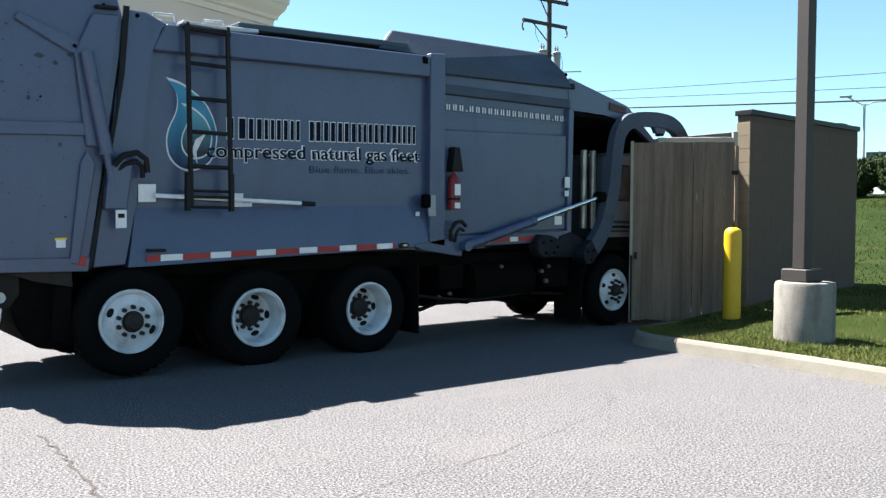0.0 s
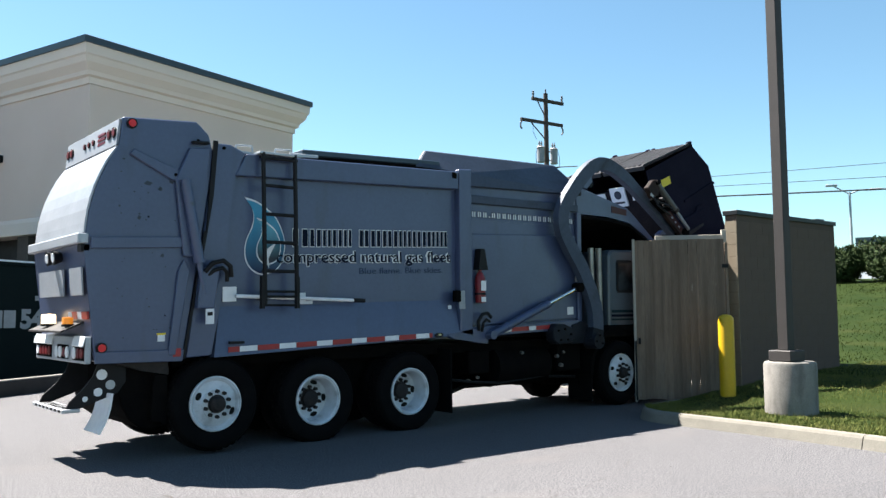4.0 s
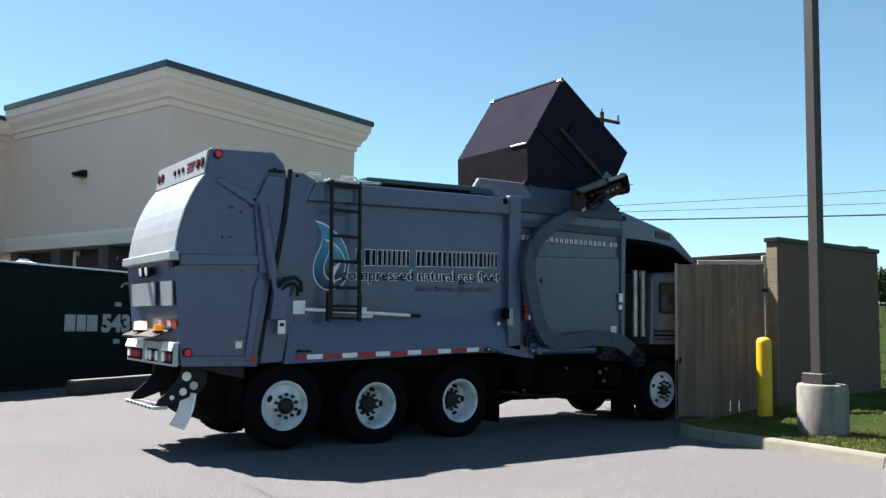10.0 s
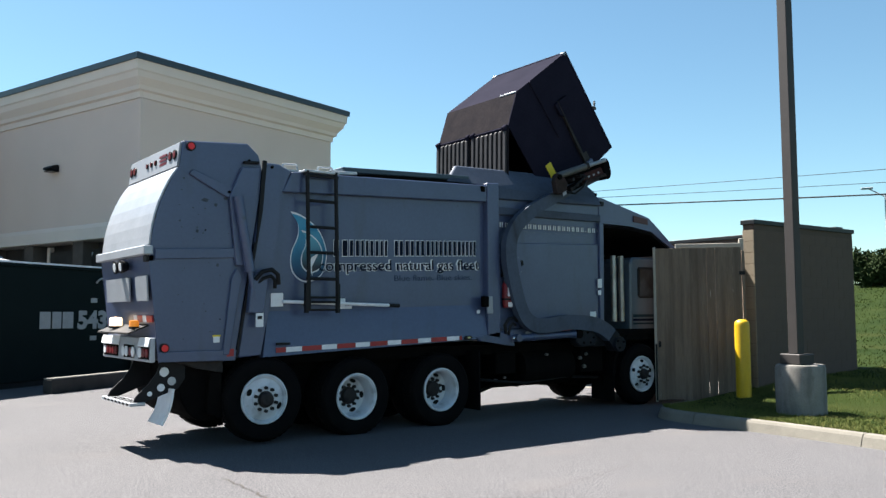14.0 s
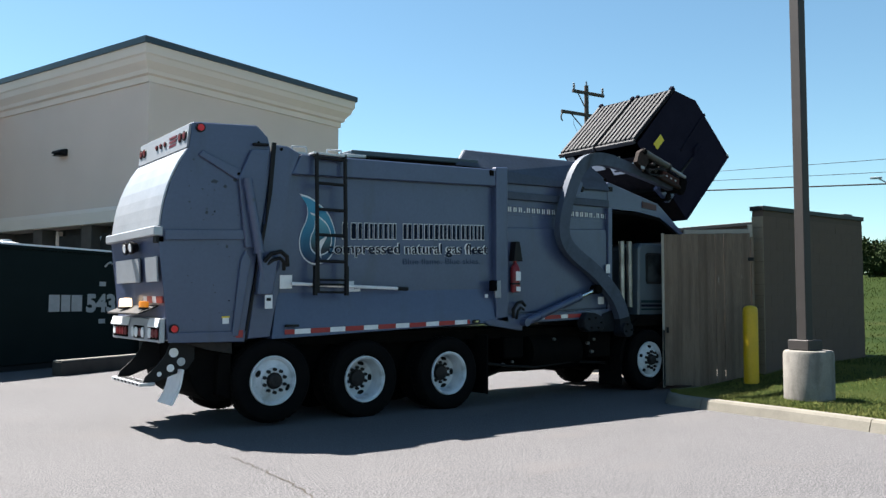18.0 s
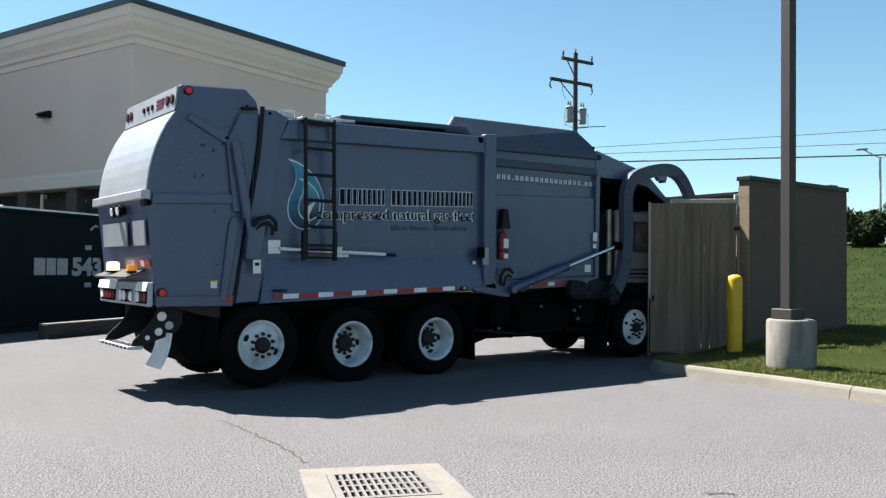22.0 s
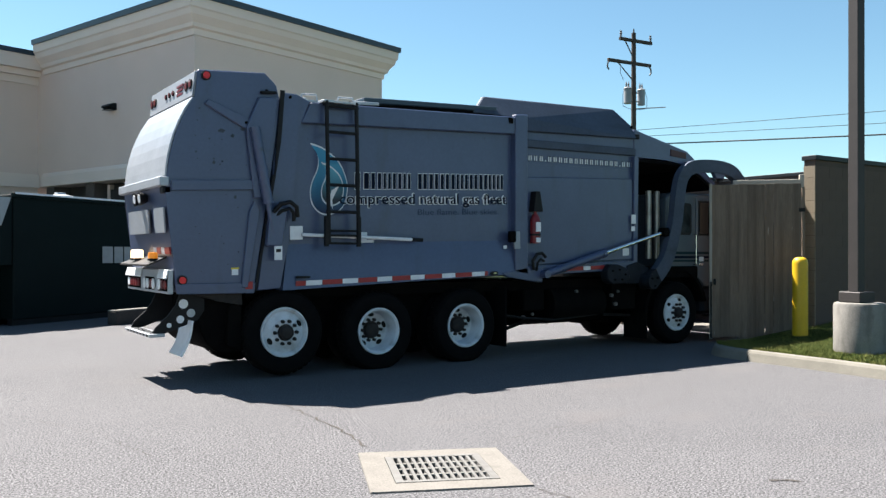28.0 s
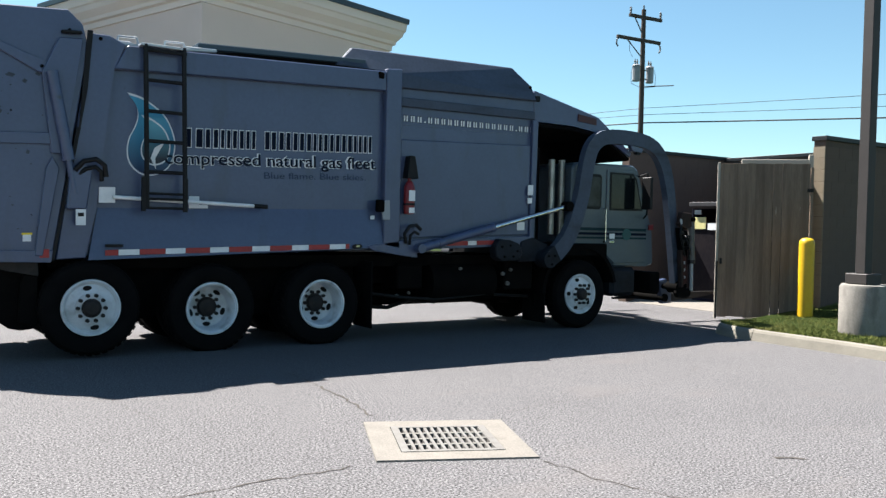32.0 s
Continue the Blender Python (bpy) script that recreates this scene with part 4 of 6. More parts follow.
    part("far_hopper_lip", lean(prism([(2.90, 3.55), (3.22, 3.80), (5.88, 3.86), (6.13, 3.63), (6.16, 3.42), (3.84, 3.36), (3.83, 3.56)], TAIL - 0.08, TAIL - 0.01, 0.012)), DULL_PAINT, root)
    part("hopper_front_lip", prism([(6.09, 3.44), (6.15, 3.44), (6.13, 3.66), (6.09, 3.66)], 0.24, TAIL - 0.2), DULL_PAINT, root)
    part("hopper_lip", lean(prism([(2.90, 3.55), (3.22, 3.80), (5.88, 3.86), (6.13, 3.63), (6.16, 3.42), (3.84, 3.36), (3.83, 3.56)], 0.01, 0.08, 0.012)), DULL_PAINT, root)
    part("hopper_rail", prism([(3.84, 3.12), (6.15, 3.14), (6.15, 3.26), (3.84, 3.24)], 0.02, 0.08, 0.01), DULL_PAINT, root)
    part("hopper_crease", prism([(3.86, 2.88), (6.08, 2.90), (6.08, 2.915), (3.86, 2.895)], 0.068, 0.08), PAINT, root)
    part("hopper_post", prism([(6.08, 1.34), (6.10, 3.13), (6.20, 3.13), (6.17, 1.34)], 0.0, 0.08, 0.01), PAINT, root)
    part("lower_panel", prism([(3.86, 1.36), (6.075, 1.44), (6.09, 2.76), (3.86, 2.68)], 0.035, 0.08, 0.012), PAINT, root, "proud lower side panel")
    part("hopper_sill", prism([(3.85, 1.2), (3.85, 1.34), (6.1, 1.42), (6.1, 1.28)], -0.01, 0.09, 0.008), PAINT, root)
    part("roof_cover", prism([(1.15, 3.525), (1.15, 3.60), (3.35, 3.685), (3.35, 3.61)], 0.10, TAIL - 0.08, 0.01), ROOF_EDGE, root, "dark sliding roof cover")
    # Solid black strip paints the shade in the gap below the cover.
    part("roof_gap_shade", prism([(1.0, 3.445), (1.0, 3.47), (1.6, 3.535), (3.48, 3.605), (3.48, 3.53)], 0.09, 0.3), CHASSIS, root, "black strip painted as shade under the roof cover")
    part("tread_end", prism([(0.98, 3.47), (0.98, 3.53), (1.36, 3.545), (1.36, 3.50)], 0.06, 0.4, 0.01), GALV, root, "pale tread plate end")
    part("roof_slide", rod((0.95, 0.14, 3.50), (3.4, 0.14, 3.60), 0.03), BLACK, root)
    for y in (0.10, 0.42):
        part("grab_hoop", tube_mesh([(0.24, y, 3.42), (0.26, y, 3.545), (0.46, y, 3.555), (0.48, y, 3.44)], 0.013), GALV, root, "pale grab hoop")
        part("grab_hoop", tube_mesh([(0.76, y, 3.44), (0.77, y, 3.555), (0.98, y, 3.565), (1.00, y, 3.46)], 0.013), GALV, root, "pale grab hoop")
    part("walk_plate", box(0.20, 1.10, 0.10, 0.50, 3.46, 3.485), GALV, root, "pale roof tread plate")
    # canopy over the cab
    part("cab_guard", prism([(6.14, 3.50), (6.16, 3.58), (7.45, 3.30), (7.62, 3.18), (8.20, 2.78), (8.16, 2.72), (7.5, 3.06), (6.9, 3.12), (6.16, 3.12)], 0.06, TW - 0.06, 0.01), PAINT, root)
    # Black sheet added in place of the shade beneath the canopy.
    part("guard_shade", prism([(6.18, 3.10), (6.9, 3.10), (7.5, 3.04), (8.15, 2.70), (8.14, 2.66), (7.5, 2.99), (6.9, 3.05), (6.18, 3.05)], 0.062, TW - 0.062), CHASSIS, root, "black sheet painted as shade under the canopy")
    part("guard_lamp", prism([(7.02, 3.20), (7.02, 3.31), (7.40, 3.27), (7.40, 3.17)], 0.045, 0.07), DARK_RED, root, "red lamp on the canopy")
    part("bulkhead", box(6.18, 6.30, 0.15, TW - 0.15, 1.1, 3.12), BLACK, root)
    for x in (6.66, 6.86):
        part("exhaust_pipe", rod((x, 0.22, 1.45), (x, 0.22, 2.60), 0.05, n=14), STACK, root, "dull steel exhaust pipe", True)
    part("air_cleaner", rod((6.55, 0.7, 1.3), (6.55, 0.7, 2.8), 0.2, n=16), BLACK, root, "", True)
    build_cab(root)
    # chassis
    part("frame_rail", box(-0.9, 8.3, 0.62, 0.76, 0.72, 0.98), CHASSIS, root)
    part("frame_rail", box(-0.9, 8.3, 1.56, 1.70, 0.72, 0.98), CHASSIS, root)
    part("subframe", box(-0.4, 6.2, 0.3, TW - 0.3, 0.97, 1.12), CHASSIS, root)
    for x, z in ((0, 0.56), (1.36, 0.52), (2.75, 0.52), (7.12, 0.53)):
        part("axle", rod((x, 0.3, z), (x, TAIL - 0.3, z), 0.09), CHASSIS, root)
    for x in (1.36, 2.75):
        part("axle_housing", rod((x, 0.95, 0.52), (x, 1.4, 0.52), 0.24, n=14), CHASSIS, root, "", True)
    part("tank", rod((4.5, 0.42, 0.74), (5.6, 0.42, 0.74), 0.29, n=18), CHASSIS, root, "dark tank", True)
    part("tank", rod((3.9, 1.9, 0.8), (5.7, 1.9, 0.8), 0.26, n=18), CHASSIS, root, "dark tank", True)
    # Added black box that hides sunlit ground beyond the truck.
    part("underbody_fill", box(3.4, 6.5, 1.15, TW - 0.35, 0.35, 1.1, 0.04), CHASSIS, root, "black box filling in the dark under the truck")
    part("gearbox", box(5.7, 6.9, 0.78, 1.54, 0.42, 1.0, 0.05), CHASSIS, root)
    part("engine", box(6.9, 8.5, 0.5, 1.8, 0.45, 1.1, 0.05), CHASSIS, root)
    # Block added to close the bright gap between the front wheels.
    part("front_gap_block", box(6.5, 7.5, 0.95, 1.35, 0.31, 0.72, 0.03), CHASSIS, root)
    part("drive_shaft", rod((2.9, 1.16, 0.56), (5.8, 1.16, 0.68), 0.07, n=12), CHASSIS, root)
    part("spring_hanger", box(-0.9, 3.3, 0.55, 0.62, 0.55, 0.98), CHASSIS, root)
    # Black sheet added in place of the shade behind the rear wheels.
    part("axle_shade_sheet", box(-0.5, 3.25, 0.62, 0.64, 0.35, 1.1), CHASSIS, root)
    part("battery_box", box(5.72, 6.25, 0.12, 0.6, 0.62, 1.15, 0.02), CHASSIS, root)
    for x, y, z, r in ((3.98, 0.28, 0.56, 0.03), (4.18, 0.30, 0.60, 0.022), (5.66, 0.10, 0.86, 0.028), (5.80, 0.10, 0.92, 0.024), (5.74, 0.09, 0.72, 0.03), (4.92, 0.12, 0.94, 0.022)):
        part("pipe_fitting", rod((x, y - 0.03, z), (x + 0.02, y + 0.03, z), r, n=10), RAM_GREY, root, "dull metal fitting", True)
    part("valve_block", box(3.95, 4.35, 0.2, 0.55, 0.66, 1.0, 0.02), CHASSIS, root)
    tube("air_line", [(3.5, 0.3, 0.62), (4.0, 0.2, 0.55), (4.6, 0.25, 0.5), (5.4, 0.22, 0.56), (6.3, 0.3, 0.5)], 0.02, BLACK, root)
    for x, y, low in ((3.44, 0.0, 0.17), (6.44, 0.06, 0.11), (6.44, TAIL - 0.55, 0.26), (3.42, TAIL - 0.60, 0.3)):
        part("mud_flap", box(x, x + 0.02, y, y + 0.52, low, 1.05), RUBBER, root)
    for y in (0.60, TAIL - 0.62):
        for k in range(4):
            part("spring_leaf", box(6.42 + 0.1 * k, 7.82 - 0.1 * k, y, y + 0.1, 0.60 - 0.03 * k, 0.626 - 0.03 * k), CHASSIS, root)
    # Unseen far-side steps, added to keep sun off the ground under the cab.
    part("step_box", box(7.86, 8.5, TW - 0.5, TW - 0.08, 0.36, 0.94, 0.04), CAB_PAINT, root)
    part("cab_step", box(7.78, 8.5, TW - 0.14, TW - 0.05, 0.30, 0.345), CHASSIS, root)
    part("steering_rod", rod((7.3, 0.3, 0.4), (7.3, TW - 0.3, 0.4), 0.03, n=10), CHASSIS, root)
    part("brake_chamber", rod((6.72, 0.72, 0.5), (6.72, 0.98, 0.5), 0.11, n=14), CHASSIS, root, "", True)
    tube("brake_hose", [(3.5, 0.9, 0.55), (3.9, 1.0, 0.36), (4.25, 1.0, 0.33), (4.6, 0.95, 0.44), (5.0, 0.9, 0.40), (5.4, 0.9, 0.52)], 0.03, BLACK, root)
    part("mud_flap", box(-0.64, -0.62, TAIL - 0.62, TAIL - 0.05, 0.32, 1.0), RUBBER, root)
    part("mudguard", prism([(-1.04, 1.06), (-0.56, 1.06), (-0.54, 0.33), (-0.66, 0.315), (-0.78, 0.34), (-0.90, 0.43), (-0.985, 0.58), (-1.03, 0.80)], 0.2, TAIL - 0.1, 0.015), CHASSIS, root, "dark rounded rear mudguard")
    part("mudguard_front", prism([(-0.66, 0.92), (-0.52, 0.90), (-0.515, 0.36), (-0.57, 0.35), (-0.58, 0.40), (-0.70, 0.41), (-0.68, 0.80)], 0.10, 0.55, 0.01), CHASSIS, root, "dark mudguard flap")
    part("mudguard_corner", prism([(-1.10, 1.05), (-0.52, 1.07), (-0.51, 0.90), (-0.66, 0.93), (-0.82, 0.96)], 0.09, 0.33, 0.008), HUB_MAT, root, "dull grey bracket plate")
    # folding step and white flap at the tail
    bm = prism([(-1.55, 0.60), (-1.42, 0.595), (-1.03, 0.735), (-0.95, 0.85), (-0.95, 1.05), (-1.24, 1.05), (-1.29, 0.92), (-1.38, 0.80), (-1.52, 0.67)], 0.18, 0.205)
    step = part("step_bracket", bm, BLACK, root)
    part("step_bracket", prism([(-1.55, 0.60), (-1.42, 0.595), (-1.03, 0.735), (-0.95, 0.85), (-0.95, 1.05), (-1.24, 1.05), (-1.29, 0.92), (-1.38, 0.80), (-1.52, 0.67)], 1.2, 1.225), BLACK, root)
    # Pale discs on the solid plate paint sunlit ground behind its holes.
    for x, z, r in ((-1.20, 0.935, 0.055), (-1.11, 0.825, 0.050), (-1.235, 0.755, 0.045), (-1.365, 0.69, 0.028)):
        part("lit_hole_disc", rod((x, 0.176, z), (x, 0.182, z), r, n=16), GALV if r == 0.050 else WHITE, step, "pale disc painted as lit ground through a hole")
    tread = part("tread_bar", box(-1.60, -1.42, 0.14, 1.3, 0.56, 0.60, 0.006), GALV, root, "pale perforated folding step")
    for k in range(7):
        y = 0.20 + 0.15 * k
        part("tread_slot", box(-1.603, -1.597, y, y + 0.08, 0.568, 0.592), CHASSIS, tread)
        part("tread_slot", box(-1.57, -1.45, y, y + 0.08, 0.599, 0.604), CHASSIS, tread)
    part("white_flap", prism(smooth_path([(-1.28, 0.34), (-1.215, 0.45), (-1.17, 0.58), (-1.145, 0.74)], 4) + smooth_path([(-1.12, 0.74), (-1.145, 0.57), (-1.19, 0.44), (-1.25, 0.325)], 4), 0.04, 0.50), WHITE, root, "white curved flap")
    # wheels
    for x, z, inner in ((0.0, 0.555, False), (1.345, 0.502, True), (2.755, 0.512, True), (7.12, 0.535, False)):
        build_wheel(root, x, 0.0 if not inner else 0.02, z, -1, inner, inner)
        build_wheel(root, x, TAIL, z, 1, inner, inner)
    return root


def build_cab(root):
    y0, y1 = 0.10, TW - 0.10
    out = [(6.95, 1.20), (6.98, 2.50), (7.06, 2.58), (8.30, 2.60), (8.42, 2.52), (8.78, 1.55), (8.82, 0.98), (8.62, 0.95), (7.90, 0.95), (7.72, 1.16), (7.4, 1.34), (7.05, 1.34)]
    cab = part("cab", prism(out, y0, y1, 0.03), CAB_PAINT, root, "grey-green cab with stripes", False)
    part("door", prism([(7.70, 1.16), (7.70, 2.50), (8.28, 2.50), (8.40, 2.40), (8.60, 1.55), (8.60, 1.02), (7.90, 1.0), (7.74, 1.12)], y0 - 0.022, y0 + 0.01, 0.008), CAB_PAINT, root)
    part("door_seal", prism([(7.755, 1.85), (7.755, 2.46), (8.26, 2.46), (8.35, 2.38), (8.50, 1.86)], y0 - 0.028, y0 - 0.021), BLACK, root, "black window seal")
    part("door_window", prism([(7.785, 1.88), (7.785, 2.43), (8.25, 2.43), (8.32, 2.36), (8.46, 1.89)], y0 - 0.034, y0 - 0.0285), GLASS, root, "dark door window")
    part("rear_seal", prism([(7.15, 1.90), (7.15, 2.37), (7.19, 2.41), (7.55, 2.41), (7.59, 2.37), (7.59, 1.90), (7.55, 1.86), (7.19, 1.86)], y0 - 0.012, y0 - 0.002), BLACK, root, "black window seal")
    part("rear_window", prism([(7.19, 1.92), (7.19, 2.35), (7.21, 2.37), (7.53, 2.37), (7.55, 2.35), (7.55, 1.92), (7.53, 1.90), (7.21, 1.90)], y0 - 0.018, y0 - 0.0125), TINTED, root, "dark rear quarter window")
    part("windscreen", prism([(8.44, 2.46), (8.46, 2.46), (8.72, 1.72), (8.70, 1.72)], y0 + 0.12, y1 - 0.12), GLASS, root)
    for k, (z, h) in enumerate(((1.525, 0.045), (1.455, 0.04), (1.395, 0.03))):
        part("stripe", box(6.99, 8.60, y0 - 0.027, y0 - 0.0235, z, z + h), NAVY if k % 2 else TEAL_DARK, root, "dark painted stripe")
    part("door_badge", rod((8.15, y0 - 0.033, 1.47), (8.15, y0 - 0.0285, 1.47), 0.095, n=20), TEAL, root, "round blue-green badge")
    part("door_handle", box(7.76, 7.86, y0 - 0.05, y0 - 0.023, 1.33, 1.37, 0.004), CHROME, root, "bright door handle")
    part("door_plate", box(7.77, 7.88, y0 - 0.033, y0 - 0.0275, 1.40, 1.48), WHITE, root)
    part("turn_lamp", box(8.66, 8.77, y0 - 0.03, y0 - 0.002, 1.55, 1.64, 0.005), DULL_RED, root, "dark red side lamp")
    part("mirror_arm", tube_mesh([(8.42, y0, 2.42), (8.40, y0 - 0.22, 2.46), (8.40, y0 - 0.22, 1.80), (8.56, y0, 1.74)], 0.014), BLACK, root)
    part("mirror", box(8.36, 8.42, y0 - 0.33, y0 - 0.13, 1.88, 2.40, 0.012), BLACK, root, "black mirror")
    bm = bmesh.new()
    arc = [(7.12 + 0.77 * math.cos(a), 0.55 + 0.77 * math.sin(a)) for a in [radians(180 - 12 * i) for i in range(0, 15)]]
    inn = [(7.12 + 0.71 * math.cos(a), 0.55 + 0.71 * math.sin(a)) for a in [radians(180 - 12 * i) for i in range(0, 15)]]
    add_prism(bm, arc + inn[::-1], 0.0, 0.45)
    part("fender", bm, CHASSIS, root, "dark front mudguard")
    part("wheel_arch", box(6.45, 7.7, 0.03, 0.6, 1.12, 1.32, 0.02), CHASSIS, root)
    plate_ob = part("pivot_plate", prism([(5.38, 1.12), (5.36, 1.27), (5.44, 1.37), (5.62, 1.36), (5.80, 1.30), (5.86, 1.16), (5.78, 1.06), (5.48, 1.05)], -0.13, 0.05, 0.015), GRIME_PAINT, root, "grimy blue-grey pivot plate")
    for x, z in ((5.47, 1.26), (5.62, 1.28), (5.75, 1.20), (5.52, 1.12), (5.68, 1.12)):
        part("bolt", rod((x, -0.15, z), (x, -0.128, z), 0.016, n=6), CHASSIS, plate_ob)
    part("pivot_bracket", prism([(5.86, 1.04), (5.90, 1.34), (6.12, 1.40), (6.40, 1.30), (6.46, 1.05)], -0.03, 0.1, 0.012), GRIME_PAINT, root, "grimy blue-grey pivot bracket")
    # Black sheet painted as the shade inside the front wheel arch.
    part("wheel_well_shade", box(6.5, 7.85, 0.36, 0.4, 0.55, 1.3), CHASSIS, root)
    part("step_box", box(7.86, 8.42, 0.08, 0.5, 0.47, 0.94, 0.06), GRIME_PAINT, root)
    # Second black sheet added to deepen the shade round the front wheel.
    part("front_shade_sheet", box(6.42, 7.84, 0.30, 0.34, 0.34, 1.30), CHASSIS, root)
    part("cab_step", box(7.90, 8.45, 0.05, 0.12, 0.43, 0.46), CHASSIS, root)
    part("bumper", box(8.70, 8.92, 0.02, TW - 0.02, 0.50, 0.86, 0.03), CHASSIS, root)
    part("grab_rail", tube_mesh([(7.65, y0, 1.88), (7.65, y0 - 0.06, 1.86), (7.65, y0 - 0.06, 1.36), (7.65, y0, 1.34)], 0.012), CHROME, root)
    return cab


truck = build_truck()


def build_arm(y):
    """One of the lifting arms, with its pivot as its origin."""
    pts = smooth_path([(x - PIV[0], z - PIV[1]) for x, z in ARM_LINE], 5)
    n = len(pts)
    deep = [0.25 - 0.06 * (i / (n - 1)) - 0.06 * max(0, i / (n - 1) - 0.75) / 0.25 for i in range(n)]
    arm = part("lift_arm", add_sweep(bmesh.new(), pts, 0.12, deep, 0), DULL_PAINT, truck, "curved blue-grey lifting arm", True)
    arm.matrix_basis = pose(PIV[0], y, PIV[1])
    part("pivot_boss", rod((0, -0.12, 0), (0, 0.12, 0), 0.125, n=20), GRIME_PAINT, arm, "grimy pivot boss", True)
    part("arm_root", add_sweep(bmesh.new(), pts[:5], 0.135, [d + 0.01 for d in deep[:5]], 0), GRIME_PAINT, arm, "grimy arm root")
    for x, z in ((-0.05, 0.05), (0.07, 0.06), (0.02, -0.07)):
        part("bolt", rod((x, -0.14, z), (x, -0.115, z), 0.015, n=6), CHASSIS, arm)
    part("tip_boss", rod((TIP[0] - PIV[0], -0.11, TIP[1] - PIV[1]), (TIP[0] - PIV[0], 0.11, TIP[1] - PIV[1]), 0.10, n=16), CHASSIS, arm, "", True)
    part("arm_lug", prism([(1.55, 1.90), (1.86, 1.88), (1.82, 1.79), (1.62, 1.80)], -0.04, 0.04, 0.008), PAINT, arm)
    part("hose_clip", box(1.70, 1.78, -0.05, 0.05, 1.76, 1.80), BLACK, arm)
    ram = part("crowd_ram", rod((2.95, -0.16, 0.80), (3.02, -0.16, 0.10), 0.056, n=14), RAM_GREY, arm, "dull grey crowd cylinder", True)
    part("ram_rod", rod((3.02, -0.16, 0.10), (3.06, -0.16, -0.36), 0.030, n=10), PANEL_GREY, ram, "bright steel rod", True)
    part("ram_collar", rod((3.015, -0.16, 0.15), (3.02, -0.16, 0.09), 0.062, n=14), HUB_MAT, ram, "", True)
    part("ram_clevis", prism([(2.64, 0.72), (2.68, 0.92), (2.88, 0.92), (2.99, 0.84), (2.97, 0.72), (2.80, 0.64)], -0.20, -0.10, 0.01), RUST, arm, "rusty clevis")
    part("clevis_pin", rod((2.93, -0.235, 0.82), (2.93, -0.08, 0.82), 0.04, n=12), CHASSIS, arm)
    part("guard_web", prism([(2.78, 0.64), (2.96, 0.62), (3.03, -0.38), (2.84, -0.40)], -0.09, -0.05), CHASSIS, arm, "dark web plate")
    part("valve_block", prism([(2.64, 0.66), (2.74, 0.66), (2.80, 0.34), (2.72, 0.30)], -0.19, -0.09, 0.01), CHASSIS, arm, "black valve block")
    for x, z, r in ((2.70, 0.58, 0.034), (2.75, 0.44, 0.028), (2.85, 0.52, 0.03), (2.88, 0.34, 0.026)):
        part("hose_fitting", rod((x, -0.215, z), (x, -0.10, z), r, n=10), HUB_MAT, arm, "grimy round fitting", True)
    part("ram_guard", prism([(2.77, 0.22), (2.90, 0.22), (2.96, -0.24), (2.84, -0.28)], -0.16, -0.09, 0.012), RED_RUST, arm, "red-brown rusty plate")
    part("guard_lip", prism([(2.72, 0.30), (2.77, 0.30), (2.85, -0.30), (2.80, -0.32)], -0.18, -0.09, 0.008), RUST, arm, "rusty guard lip")
    for z in (0.12, 0.0, -0.12):
        part("paint_fleck", prism([(2.845 - 0.13 * z, z), (2.875 - 0.13 * z, z), (2.88 - 0.13 * z, z - 0.045), (2.85 - 0.13 * z, z - 0.045)], -0.163, -0.16), PANEL_GREY, arm, "pale chipped mark")
    part("hose", tube_mesh([(2.70, -0.21, 0.58), (2.80, -0.25, 0.42), (2.86, -0.25, 0.24), (2.90, -0.21, 0.34)], 0.016), BLACK, arm)
    part("hose", tube_mesh([(2.68, -0.20, 0.72), (2.62, -0.23, 0.56), (2.70, -0.24, 0.36), (2.80, -0.20, 0.20)], 0.016), BLACK, arm)
    part("tip_plate", prism([(2.76, -0.34), (2.74, -0.42), (2.78, -0.48), (2.86, -0.50), (3.03, -0.49), (3.09, -0.44), (3.10, -0.37), (3.05, -0.33)], -0.13, -0.05, 0.012), CHASSIS, arm, "rounded black end plate")
    part("worn_patch", prism([(2.62, 0.80), (2.67, 0.81), (2.70, 0.70), (2.66, 0.69)], -0.205, -0.2), PANEL_GREY, arm, "pale worn patch")
    return arm


def build_carriage():
    """The forks between the arm ends, with their hinge line as their origin."""
    c = part("fork_carriage", rod((0, -0.20, 0), (0, TW + 0.20, 0), 0.05, n=12), CHASSIS, truck, "rusty dark fork carriage", True)
    c.matrix_basis = pose(TIP[0], 0, TIP[1])
    for f in (0.17, TW - 0.22):
        part("fork_plate", prism([(-0.09, 0.10), (0.08, 0.12), (0.20, -0.08), (0.20, -0.30), (-0.02, -0.30)], f - 0.03, f + 0.07, 0.01), PAINT, c)
        part("fork", prism([(0.06, -0.28), (0.06, -0.14), (0.7, -0.15), (1.36, -0.19), (1.36, -0.23), (0.7, -0.28)], f, f + 0.05, 0.006), HUB_MAT, c, "worn steel fork")
    part("cross_beam", rod((0.02, 0.11, -0.2), (0.02, TW - 0.11, -0.2), 0.07, n=12), CHASSIS, c, "", True)
    return c


ARM_Y = -0.115
arm_near = build_arm(ARM_Y)
arm_far = build_arm(TW - ARM_Y)
carriage = build_carriage()


